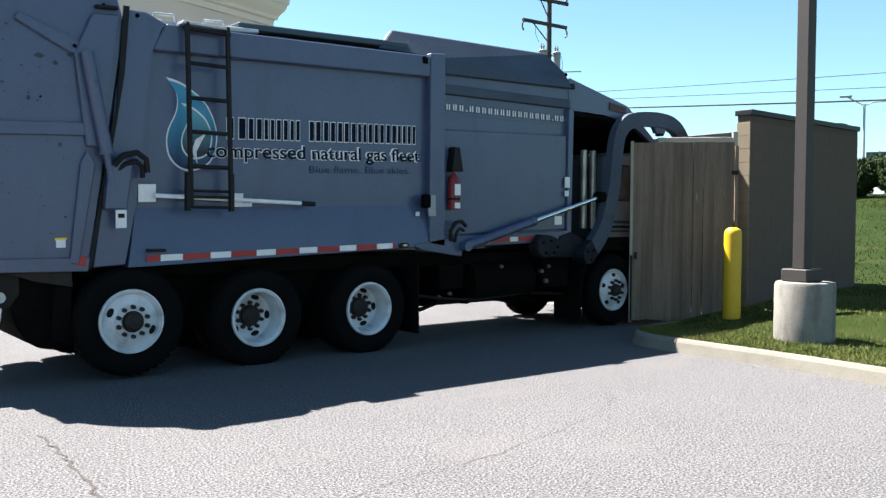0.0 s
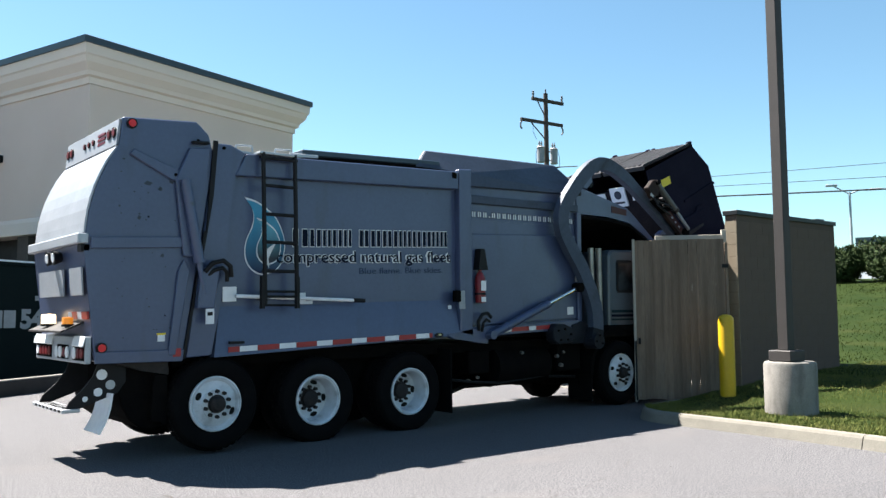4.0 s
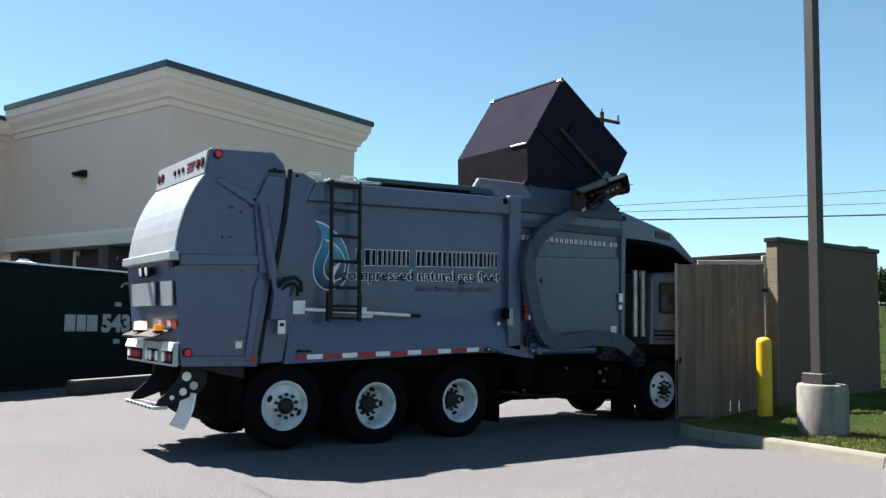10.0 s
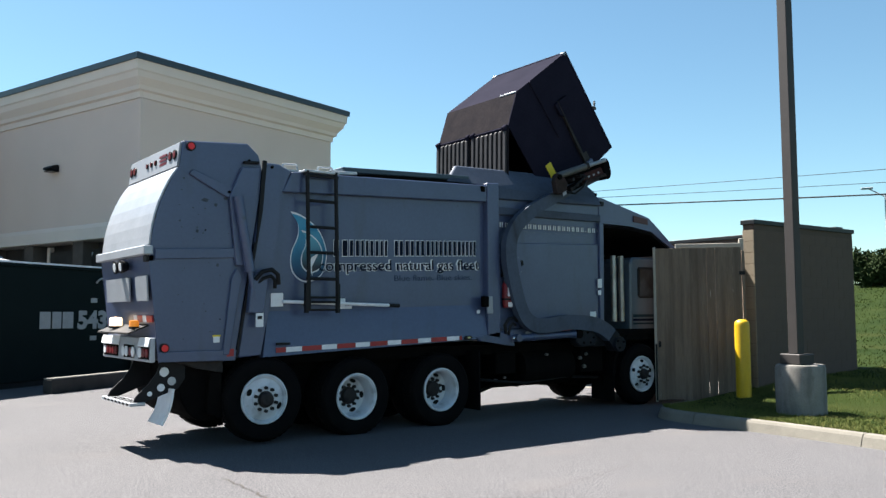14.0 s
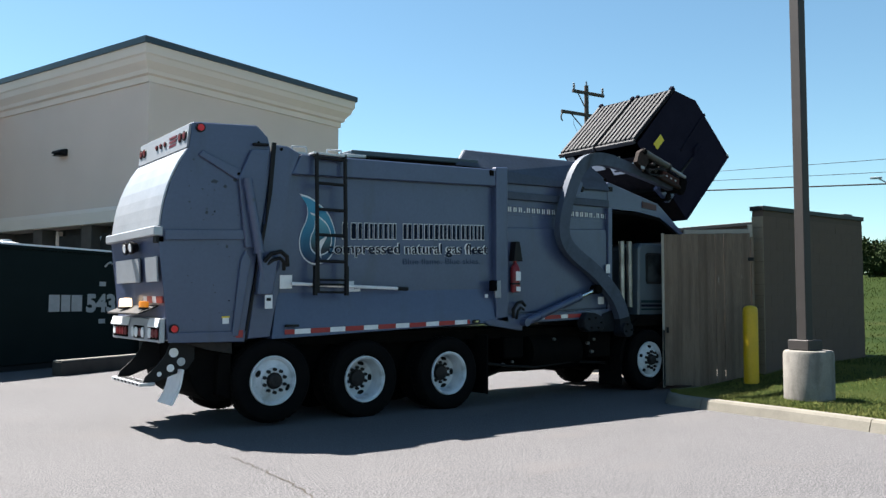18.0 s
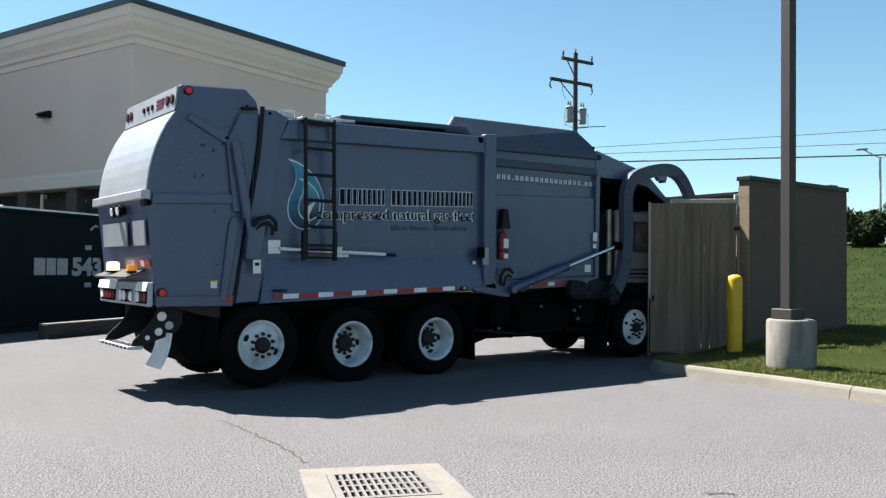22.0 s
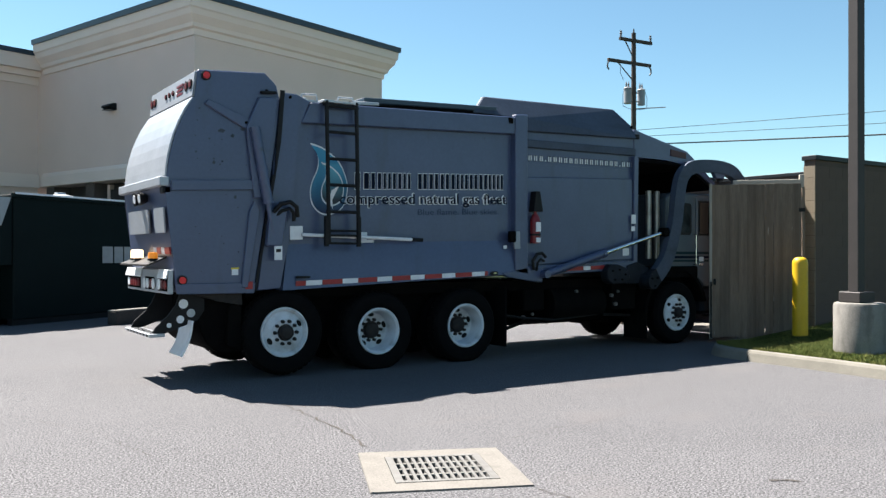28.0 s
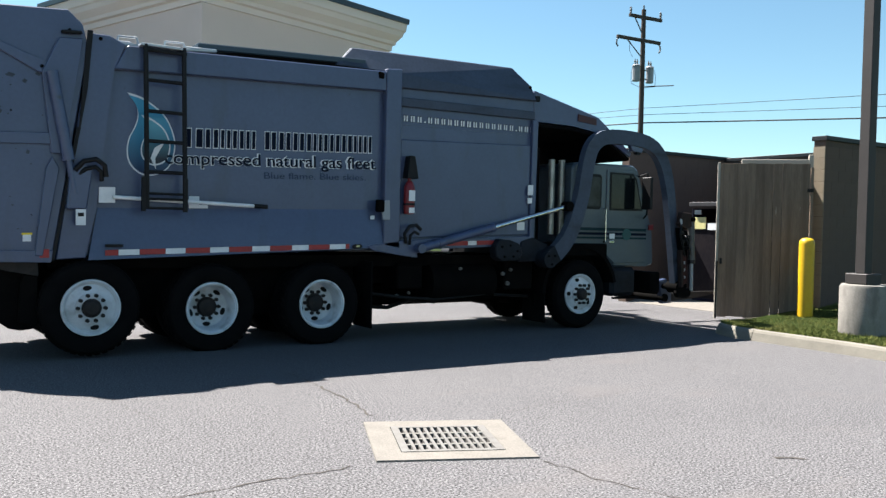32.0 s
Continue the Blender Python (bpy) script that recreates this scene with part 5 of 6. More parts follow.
# ---- the waste bin ----
def build_bin():
    """Its origin lies on the ground line at the side next to the truck, in the middle of its width."""
    root = thing("waste_bin", "black steel front-load waste bin with ribbed plastic lids", "dumpster")
    w, t = 0.93, 0.02
    side = [(0.0, 0.06), (1.89, 0.06), (1.86, 1.43), (1.50, 1.93), (-0.05, 1.90), (-0.06, 1.62)]
    for y in (-w, w - t):
        part("side_plate", prism(side, y, y + t), BIN_MAT, root)
    part("floor_plate", box(0.0, 1.89, -w, w, 0.0, 0.055), BIN_MAT, root)
    part("front_plate", prism([(1.87, 0.06), (1.89, 0.06), (1.86, 1.43), (1.84, 1.43)], -w + t, w - t), BIN_MAT, root)
    part("slope_plate", prism([(1.84, 1.43), (1.86, 1.43), (1.50, 1.93), (1.48, 1.92)], -w + t, w - t), BIN_SLOPE, root, "worn sloping plate")
    part("back_plate", prism([(0.0, 0.06), (0.02, 0.06), (-0.04, 1.62), (-0.06, 1.62)], -w + t, w - t), BIN_SLOPE, root, "worn dark back plate")
    for y in (-w - 0.03, w):
        part("side_rib", prism([(0.80, 1.03), (1.865, 1.06), (1.865, 1.11), (0.80, 1.07)], y, y + 0.03), BIN_MAT, root)
    for y in (-w - 0.065, w):
        part("fork_pocket", box(0.30, 1.30, y, y + 0.065, 0.50, 0.76, 0.008), BIN_MAT, root)
        part("pocket_mouth", box(1.296, 1.304, y + 0.01, y + 0.055, 0.53, 0.73), CHASSIS, root, "dark open end of the pocket")
        part("pocket_stop", prism([(1.00, 0.75), (1.30, 0.75), (1.28, 0.84), (1.10, 0.84)], y + 0.01, y + 0.055), BIN_MAT, root)
    part("corner_angle", box(1.84, 1.90, -w - 0.004, w + 0.004, 0.0, 0.058, 0.006), BIN_MAT, root)
    part("worn_edge", box(1.848, 1.872, -w + 0.02, -0.52, 1.415, 1.445, 0.004), GALV, root, "bare worn edge")
    for y in (-w, w - 0.08):
        part("worn_corner", box(1.86, 1.91, y - 0.006, y + 0.086, 0.03, 0.085, 0.006), GALV, root, "bare worn corner")
        part("hinge_lug", box(1.44, 1.53, y, y + 0.08, 1.93, 2.03, 0.01), BIN_MAT, root)
    part("warning_tag", box(0.28, 0.56, -w - 0.006, -w - 0.001, 1.48, 1.62), TAG_YELLOW, root, "yellow warning label")
    part("warning_tag", box(-0.075, -0.052, 0.57, 0.89, 1.48, 1.72), PALE_LABEL, root, "pale yellow label")
    part("white_label", box(-0.086, -0.045, -0.36, -0.02, 1.31, 1.68), WHITE, root, "white label with a round dark mark")
    part("label_mark", rod((-0.090, -0.19, 1.54), (-0.085, -0.19, 1.54), 0.082, n=18), SCUFF, root)
    part("label_bar", box(-0.089, -0.0855, -0.31, -0.07, 1.37, 1.41), SCUFF, root)
    part("small_label", box(-0.080, -0.05, -0.80, -0.50, 1.40, 1.51), WHITE, root, "small white label")
    part("grey_tag", box(-0.075, -0.052, 0.70, 0.86, 1.78, 1.87), GALV, root)
    part("white_tag", box(-0.072, -0.052, 0.12, 0.52, 1.46, 1.60), WHITE, root, "white label")
    for y in (-0.10, 0.03):
        part("hinge_lug", box(1.44, 1.53, y, y + 0.07, 1.93, 2.02, 0.01), BIN_MAT, root)
    part("lid_hinge", rod((1.48, -w, 1.96), (1.48, w, 1.96), 0.025, n=8), BIN_MAT, root)
    return root


def build_lid(parent, y0, y1):
    """A ribbed lid, hinged at its origin along the bin's high edge."""
    # Dark base and lighter ribs paint the sun and shade on one lid.
    lid = part("lid", box(-1.60, 0.0, y0, y1, -0.012, 0.006), BIN_SLOPE, parent, "ribbed plastic lid, base darkened as shade between the ribs")
    lid.matrix_basis = pose(1.48, 0, 1.965, 0, 1, 0)
    n = 8
    for i in range(n):
        y = y0 + (y1 - y0) * (i + 0.5) / n
        bm = prism([(-1.57, 0.012), (-1.54, 0.045), (-0.06, 0.045), (-0.03, 0.012)], y - 0.029, y + 0.029)
        part("lid_rib", bm, LID_MAT, lid)
    part("lid_lip", box(-1.63, -1.58, y0, y1, -0.05, 0.03, 0.006), LID_MAT, lid)
    return lid


waste_bin = build_bin()
lid_near = build_lid(waste_bin, -0.95, -0.03)
lid_far = build_lid(waste_bin, 0.03, 0.95)


# ---- details on the truck ----
def plate(x0, x1, z0, z1, y, thick=0.004, slope=0.03, bevel=0.0):
    """A thin plate on the truck's side that follows the body's climb."""
    d = slope * (x1 - x0)
    return prism([(x0, z0), (x1, z0 + d), (x1, z1 + d), (x0, z1)], y - thick, y, bevel)


def words(name, body, x0, x1, z, size, y, mat, parent, label, offset=0.0, slope=2.0):
    """Words on the truck's side, fitted between x0 and x1."""
    ob = lettering(name, body, size, Matrix.Identity(4), mat, parent, label)
    ob.data.offset = offset
    bpy.context.view_layer.update()
    k = (x1 - x0) / max(ob.dimensions.x, 0.01)
    ob.matrix_basis = pose(x0, y, z, 90, 0, 0) @ Matrix.Rotation(radians(slope), 4, "Z") @ Matrix.Diagonal((k, 1, 1, 1))
    return ob


def dress_truck():
    root = truck
    P = 0.072   # the recessed side sheet
    # name in bars
    widths = [0.24, 0.17, 0.13, 0.15, 0.13, -0.07, 0.06, 0.18, 0.17, 0.17, 0.13, 0.15, 0.16, 0.06, 0.13, 0.13]
    gap = 0.032
    total = sum(abs(w) for w in widths) + gap * (len(widths) - 1)
    k = 2.44 / total
    x = 1.0
    for w in widths:
        if w > 0:
            z = 2.375 + 0.039 * (x - 0.96)
            strokes = [(x, x + w * k)] if w < 0.1 else [(x, x + 0.34 * w * k), (x + 0.62 * w * k, x + 0.96 * w * k)]
            for xa, xb in strokes:
                z = 2.375 + 0.039 * (xa - 0.96)
                part("name_bar_edge", plate(xa - 0.007, xb + 0.007, z - 0.009, z + 0.221, P, 0.003, 0.039), WHITE, root, "white edge of a painted bar")
                part("name_bar", plate(xa, xb, z, z + 0.212, P - 0.004, 0.003, 0.039), NAVY, root, "dark navy painted bar")
        x += (abs(w) + gap) * k
    words("motto_edge", "compressed natural gas fleet", 0.77, 3.50, 2.172, 0.205, P - 0.001, WHITE, root, "white edge of the lettering", 0.0095, 1.9)
    words("motto", "compressed natural gas fleet", 0.77, 3.50, 2.172, 0.205, P - 0.006, NAVY, root, "dark navy lettering", 0.002, 1.9)
    words("tagline", "Blue flame. Blue skies.", 1.96, 3.35, 2.06, 0.115, P - 0.001, FAINT, root, "faint blue lettering", 0.0, 1.9)
    x = 3.92
    for i in range(22):
        w = 0.036 if i in (3, 18) else 0.082
        z = 2.930 + 0.01 * (x - 3.9)
        for xa in ([x] if w < 0.05 else [x, x + 0.040]):
            tall = 0.022 if w < 0.05 else 0.078
            part("address_bar_edge", plate(xa - 0.005, xa + 0.026, z - 0.007, z + tall + 0.007, P, 0.002, 0.01), NAVY, root, "dark edge of a small bar")
            part("address_bar", plate(xa, xa + 0.021, z, z + tall, P - 0.003, 0.003, 0.01), WHITE, root, "small white bar")
        x += w + 0.026
    # the flame sign
    def drop(scale, dx, dz):
        left = [(0.31, 2.935), (0.40, 2.82), (0.425, 2.70), (0.40, 2.58), (0.335, 2.44), (0.31, 2.30), (0.335, 2.16), (0.42, 2.06), (0.53, 2.02)]
        right = [(0.66, 2.045), (0.77, 2.12), (0.83, 2.26), (0.845, 2.42), (0.80, 2.58), (0.72, 2.72), (0.60, 2.82), (0.46, 2.90)]
        pts = smooth_path(left + right + [(0.31, 2.935)], 3)[:-1]
        cx, cz = 0.57, 2.38
        return [(cx + (a - cx) * scale + dx, cz + (b - cz) * scale + dz) for a, b in pts]
    part("flame_edge", prism(drop(1.0, 0.05, 0), P - 0.003, P), WHITE, root, "white edge of a flame sign")
    part("flame", prism(drop(0.95, 0.05, 0), P - 0.006, P - 0.0035), FLAME_BLUE, root, "blue flame sign")
    part("flame_core_edge", prism(drop(0.61, 0.10, -0.02), P - 0.0075, P - 0.0062), WHITE, root, "white edge of the inner flame")
    part("flame_core", prism(drop(0.56, 0.10, -0.02), P - 0.0095, P - 0.007), FLAME_PALE, root, "pale blue inner flame")
    part("flame_curl", prism([(0.78, 2.42), (0.66, 2.34), (0.62, 2.22), (0.68, 2.10), (0.67, 2.22), (0.72, 2.32)], P - 0.012, P - 0.0098), WHITE, root, "white curl")
    # ladder
    ladder = part("ladder", tube_mesh([(0.51, -0.10, 3.46), (0.55, -0.10, 1.66)], 0.027), BLACK, root, "black steel ladder")
    part("rail", tube_mesh([(0.93, -0.10, 3.47), (0.97, -0.10, 1.66)], 0.027), BLACK, ladder)
    part("rail_plate", box(0.49, 0.53, -0.13, -0.07, 1.62, 2.0), BLACK, ladder)
    part("rail_plate", box(0.95, 0.99, -0.13, -0.07, 1.62, 2.0), BLACK, ladder)
    for z in (3.40, 3.07, 2.73, 2.40, 2.06, 1.82, 1.76, 1.66):
        part("rung", rod((0.51, -0.10, z), (0.96, -0.10, z), 0.021 if z > 2 else 0.015), BLACK, ladder)
    for x, z in ((0.51, 3.42), (0.93, 3.43), (0.54, 1.74), (0.96, 1.75)):
        part("standoff", rod((x, -0.10, z), (x, 0.08, z), 0.014), BLACK, ladder)
    part("top_plate", box(0.46, 0.98, -0.12, 0.06, 3.44, 3.47, 0.004), GALV, ladder, "pale top plate")
    # bright stripe along the lower edge
    x, red = 0.13, True
    while x < 3.05:
        w = 0.285 if red else 0.225
        if x < 0.2:
            w = 0.14
        w = min(w, 3.10 - x)
        z = 1.120 + 0.031 * x
        part("reflective_tape", plate(x, x + w - 0.004, z, z + 0.062, -0.0215, 0.004, 0.031), REFL_RED if red else WHITE, root, "red reflective tape" if red else "white reflective tape")
        x += w
        red = not red
    for x, w, red in ((4.36, 0.24, False), (4.60, 0.36, True), (4.96, 0.15, False), (5.11, 0.30, True)):
        z = 1.255 + 0.03 * (x - 4.3)
        part("reflective_tape", plate(x, x + w - 0.004, z, z + 0.06, -0.0115, 0.004, 0.03), REFL_RED if red else WHITE, root, "red reflective tape" if red else "white reflective tape")
    lampo = part("side_lamp", prism([(3.13, 1.245), (3.16, 1.275), (3.25, 1.278), (3.28, 1.25), (3.25, 1.222), (3.16, 1.218)], -0.05, -0.02, 0.006), HUB_MAT, root, "small dark oval side lamp")
    part("lens", prism([(3.175, 1.247), (3.19, 1.262), (3.225, 1.262), (3.235, 1.25), (3.22, 1.237), (3.19, 1.236)], -0.056, -0.049), PALE_LABEL, lampo, "pale lens")
    part("lamp_bracket", box(0.13, 0.31, -0.06, -0.022, 1.22, 1.25), BLACK, root)
    part("red_reflector", plate(-0.52, -0.43, 1.10, 1.19, -0.031), REFL_RED, root, "red reflector")
    for x, z, w, h, y in ((0.06, 1.70, 0.17, 0.17, -0.004), (-0.19, 1.45, 0.10, 0.17, -0.121), (1.06, 1.71, 0.12, 0.10, 0.07), (1.06, 1.67, 0.22, 0.04, 0.069),
                          (6.02, 2.02, 0.10, 0.15, -0.001), (6.02, 1.90, 0.08, 0.08, -0.001), (5.86, 1.50, 0.14, 0.12, 0.034), (-0.68, 1.27, 0.08, 0.07, -0.002), (3.42, 1.60, 0.06, 0.05, 0.03)):
        part("sticker", plate(x, x + w, z, z + h, y), WHITE, root, "small white sticker")
    part("sticker_mark", plate(-0.17, -0.11, 1.545, 1.585, -0.1255), BLACK, root)
    part("yellow_sticker", plate(-0.69, -0.59, 1.34, 1.36, -0.002), TAG_YELLOW, root)
    # tool pole
    part("tool_pole", rod((0.20, -0.05, 1.765), (1.80, -0.05, 1.72), 0.022), WHITE, root, "white tool pole", True)
    part("pole_tip", rod((1.80, -0.05, 1.72), (1.97, -0.05, 1.715), 0.026), BLACK, root)
    # fire extinguisher in its bracket
    ext = part("fire_extinguisher", lathe([(0.0, 0.0), (0.07, 0.01), (0.075, 0.05), (0.075, 0.36), (0.05, 0.42), (0.025, 0.45), (0.025, 0.48), (0.0, 0.485)], 18, "z"), EXT_RED, root, "red fire extinguisher", True)
    ext.matrix_basis = pose(3.97, -0.03, 1.68)
    part("label", box(-0.045, 0.045, -0.08, -0.07, 0.18, 0.32), WHITE, ext)
    part("label", box(-0.04, 0.04, -0.08, -0.07, 0.02, 0.09), WHITE, ext)
    part("strap", lathe([(0.078, 0.12), (0.08, 0.12), (0.08, 0.15), (0.078, 0.15)], 18, "z"), BLACK, ext)
    part("extinguisher_hood", prism([(3.90, 2.16), (3.94, 2.46), (4.02, 2.46), (4.08, 2.16)], -0.09, 0.07, 0.006), BLACK, root, "black hood")
    part("body_lamp", box(3.47, 3.57, -0.09, 0.0, 1.70, 1.86, 0.012), CHASSIS, root, "side lamp housing")
    part("lamp_plate", prism([(3.56, 1.60), (3.54, 1.85), (3.66, 1.86), (3.67, 1.60)], -0.06, -0.032, 0.006), PANEL_GREY, root, "pale grey lamp bracket")
    tube("hose", [(3.92, -0.05, 1.30), (3.88, -0.08, 1.42), (3.95, -0.09, 1.52), (4.06, -0.08, 1.54), (4.14, -0.07, 1.48)], 0.025, BLACK, root)
    tube("hose", [(3.98, -0.05, 1.28), (3.96, -0.10, 1.40), (4.02, -0.10, 1.45), (4.10, -0.08, 1.42)], 0.02, BLACK, root)
    # bolts and pins
    for x, z, y, r in ((-0.25, 3.52, -0.002, 0.018), (0.06, 3.47, -0.01, 0.02), (3.50, 3.50, -0.02, 0.03), (6.02, 3.60, 0.0, 0.025), (-0.80, 2.62, -0.003, 0.010),
                       (-0.52, 3.1, -0.045, 0.018), (-0.6, 1.55, -0.003, 0.008)):
        part("bolt", rod((x, y - 0.006, z), (x, y + 0.01, z), r, n=8), CHASSIS, root)
    for x, z, w in ((-0.86, 2.98, 0.10), (-0.70, 2.93, 0.05), (-0.58, 3.02, 0.06), (-0.92, 2.60, 0.04), (-0.66, 2.2, 0.04)):
        part("scuff_mark", prism([(x, z), (x + w * 0.4, z + 0.03), (x + w, z + 0.012), (x + w * 0.7, z - 0.02), (x + w * 0.2, z - 0.012)], -0.0045, -0.001), SCUFF, root, "dark rubbed mark")
    rng = random.Random(12)
    for _ in range(26):
        x, z, w = rng.uniform(-1.15, -0.50), rng.uniform(1.3, 3.25), rng.uniform(0.012, 0.035)
        part("scuff_mark", prism([(x, z), (x + w * 0.5, z + w * 0.35), (x + w, z + 0.1 * w), (x + w * 0.6, z - w * 0.35)], -0.0035, -0.001), SCUFF, root, "dark rubbed mark")
    part("corner_pin", box(3.48, 3.56, -0.03, 0.0, 3.44, 3.52, 0.01), CHASSIS, root)
    part("roof_ladder_stub", box(5.90, 6.05, 0.1, 0.3, 3.10, 3.13), BLACK, root)
    part("guard_light", box(6.16, 6.24, 0.02, 0.1, 3.42, 3.50, 0.01), BLACK, root)


dress_truck()
unit = words("unit_number", "543", 2.77, 3.76, 1.285, 0.575, 0.012, LETTER_GREY, container, "pale grey painted number", 0.028, 0.0)

RAM_FOOT = (4.12, 1.225)
RAM_EYE = (0.38, 0.82)     # on the arm, from its pivot
RAM_Y = -0.09


def build_lift_ram(y):
    """The lift cylinder: a barrel from its foot, and a rod from its eye; both lie along x."""
    bm = rod((0, 0, 0), (1.26, 0, 0), 0.058, n=18)
    add_rod(bm, (1.19, 0, 0), (1.26, 0, 0), 0.065, n=18)
    add_rod(bm, (0.30, 0, 0), (0.36, 0, 0), 0.064, n=18)
    barrel = part("lift_ram_barrel", bm, PAINT, truck, "blue-grey lift cylinder", True)
    part("foot_eye", rod((0, -0.06, 0), (0, 0.07, 0), 0.06, n=16), PAINT, barrel, "", True)
    rodp = part("lift_ram_rod", rod((-1.40, 0, 0), (0, 0, 0), 0.032, n=14), CHROME, truck, "bright lift cylinder rod", True)
    part("rod_eye", rod((0, -0.07, 0), (0, 0.07, 0), 0.075, n=14), CHASSIS, rodp, "", True)
    barrel.matrix_basis, rodp.matrix_basis = pose(RAM_FOOT[0], y, RAM_FOOT[1]), pose(PIV[0] + RAM_EYE[0], y, PIV[1] + RAM_EYE[1])
    return barrel, rodp


rams = [(y, *build_lift_ram(y)) for y in (RAM_Y, TW - RAM_Y)]


# ---- poles, wires and the distance ----
def build_utility_pole():
    root = thing("utility_pole", "tall brown wooden utility pole with two crossarms", "utility pole", pose(31.5, 24.83, 0))
    part("mast", rod((0, 0, 0), (0, 0, 14.3), 0.19, 0.13, 12), POLE_WOOD, root, "", True)
    ax = Vector((0.998, -0.06, 0)).normalized()   # the crossarms run away from the car park
    for z, a, b in ((13.86, -1.08, 1.40), (12.54, -1.95, 1.32)):
        m = Matrix.Translation((0, 0, z)) @ Matrix(((ax.x, -ax.y, 0, 0), (ax.y, ax.x, 0, 0), (0, 0, 1, 0), (0, 0, 0, 1)))
        part("crossarm", box(a, b, -0.07, 0.07, -0.09, 0.09, 0.01, m), POLE_WOOD, root)
        for s in (a + 0.10, b - 0.10):
            p = ax * s
            if z > 13:
                part("insulator", lathe([(0.03, 0.08), (0.07, 0.16), (0.05, 0.22), (0.08, 0.30), (0.05, 0.38), (0.07, 0.44), (0.0, 0.50)], 8, "z"), PIN_GREY, root).matrix_basis = pose(p.x, p.y, z)
            else:
                hook = part("fuse_cutout", tube_mesh([(0, 0, -0.08), (0.12, 0, -0.20), (0.14, 0, -0.42), (0.02, 0, -0.56)], 0.045), PIN_GREY, root, "grey hanging fuse cutout")
                hook.matrix_basis = pose(p.x, p.y, z, 0, 0, 180 if s < 0 else 0)
        part("arm_brace", rod(ax * (a * 0.62) + Vector((0, 0, z - 0.06)), (0, 0, z - 1.05), 0.035, n=6), POLE_WOOD, root)
    part("pole_pin", rod((0, 0, 14.3), (0, 0, 14.55), 0.05, 0.04, 8), PIN_GREY, root)
    for s in (-0.46, 0.58):
        p = ax * s
        t = part("transformer", lathe([(0.0, 0.0), (0.20, 0.01), (0.22, 0.05), (0.22, 0.84), (0.245, 0.85), (0.245, 0.90), (0.18, 0.96), (0.0, 0.98)], 16, "z"), CAN_GREY, root, "grey can transformer")
        t.matrix_basis = pose(p.x, p.y, 10.15)
        for d in (-0.09, 0.09):
            part("bushing", lathe([(0.03, 0.95), (0.06, 1.02), (0.04, 1.08), (0.06, 1.14), (0.03, 1.22), (0.0, 1.34)], 8, "z"), PIN_GREY, t).matrix_basis = pose(d, 0.02, 0)
        part("hanger", rod((p.x * 0.2, p.y * 0.2, 10.85), (p.x, p.y, 10.85), 0.04, n=6), PIN_GREY, root)
        part("hanger", rod((p.x * 0.2, p.y * 0.2, 10.35), (p.x, p.y, 10.35), 0.04, n=6), PIN_GREY, root)
        part("lead_wire", tube_mesh([(p.x * 1.55, p.y, 11.0), (p.x * 1.85, p.y, 10.6), (p.x * 1.8, p.y, 10.0), (p.x * 0.3, p.y, 9.85)], 0.014), CABLE, root)
    part("service_arm", rod((0, 0, 9.90), ax * 2.5 + Vector((0, 0, 10.22)), 0.03, n=6), PIN_GREY, root)
    p = ax * -1.0
    part("jumper", tube_mesh([(p.x, p.y, 12.4), (p.x * 1.02, p.y, 11.9), (p.x * 0.75, p.y, 11.5)], 0.012), CABLE, root)


build_utility_pole()


def build_wires():
    for (a, b), r in zip((((31.56, 24.77, 8.66), (41.06, -4.35, 8.37)), ((31.56, 24.77, 8.29), (41.05, -4.34, 7.50)), ((31.57, 24.76, 7.82), (41.05, -4.34, 6.83))), (0.014, 0.014, 0.037)):
        a, b = Vector(a), Vector(b)
        far = a + (b - a) * 1.25
        back = a - (b - a) * 0.9
        pts = [back.lerp(a, i / 8) - Vector((0, 0, 0.3 * math.sin(math.pi * i / 8))) for i in range(8)]
        pts += [a.lerp(far, i / 16) - Vector((0, 0, 0.12 * math.sin(math.pi * i / 16))) for i in range(17)]
        tagged(tube("overhead_wire", pts, r, CABLE), "thin black overhead wire between poles", "wire", "overhead wires")


build_wires()


def build_street_lamp(m):
    root = thing("street_lamp", "slim grey street lamp with a curved arm", "street lamp", m)
    part("mast", rod((0, 0, 0), (0, 0, 7.0), 0.11, 0.07, 10), GALV, root)
    ax = Vector((0.45, -0.9, 0))
    part("arm", tube_mesh([(0, 0, 6.9), tuple(ax * 0.5 + Vector((0, 0, 7.1))), tuple(ax * 1.3 + Vector((0, 0, 7.12)))], 0.04), GALV, root)
    part("arm", tube_mesh([(0, 0, 6.9), tuple(ax * -0.5 + Vector((0, 0, 7.2))), tuple(ax * -0.9 + Vector((0, 0, 7.45)))], 0.04), GALV, root)
    for s, z in ((1.5, 7.1), (-1.05, 7.5)):
        p = ax * s
        part("lamp_head", box(-0.35, 0.35, -0.12, 0.12, -0.05, 0.08, 0.02, pose(p.x, p.y, z, 0, 0, -63)), GALV, root)


build_street_lamp(pose(50.4, 16.1, 2.0))


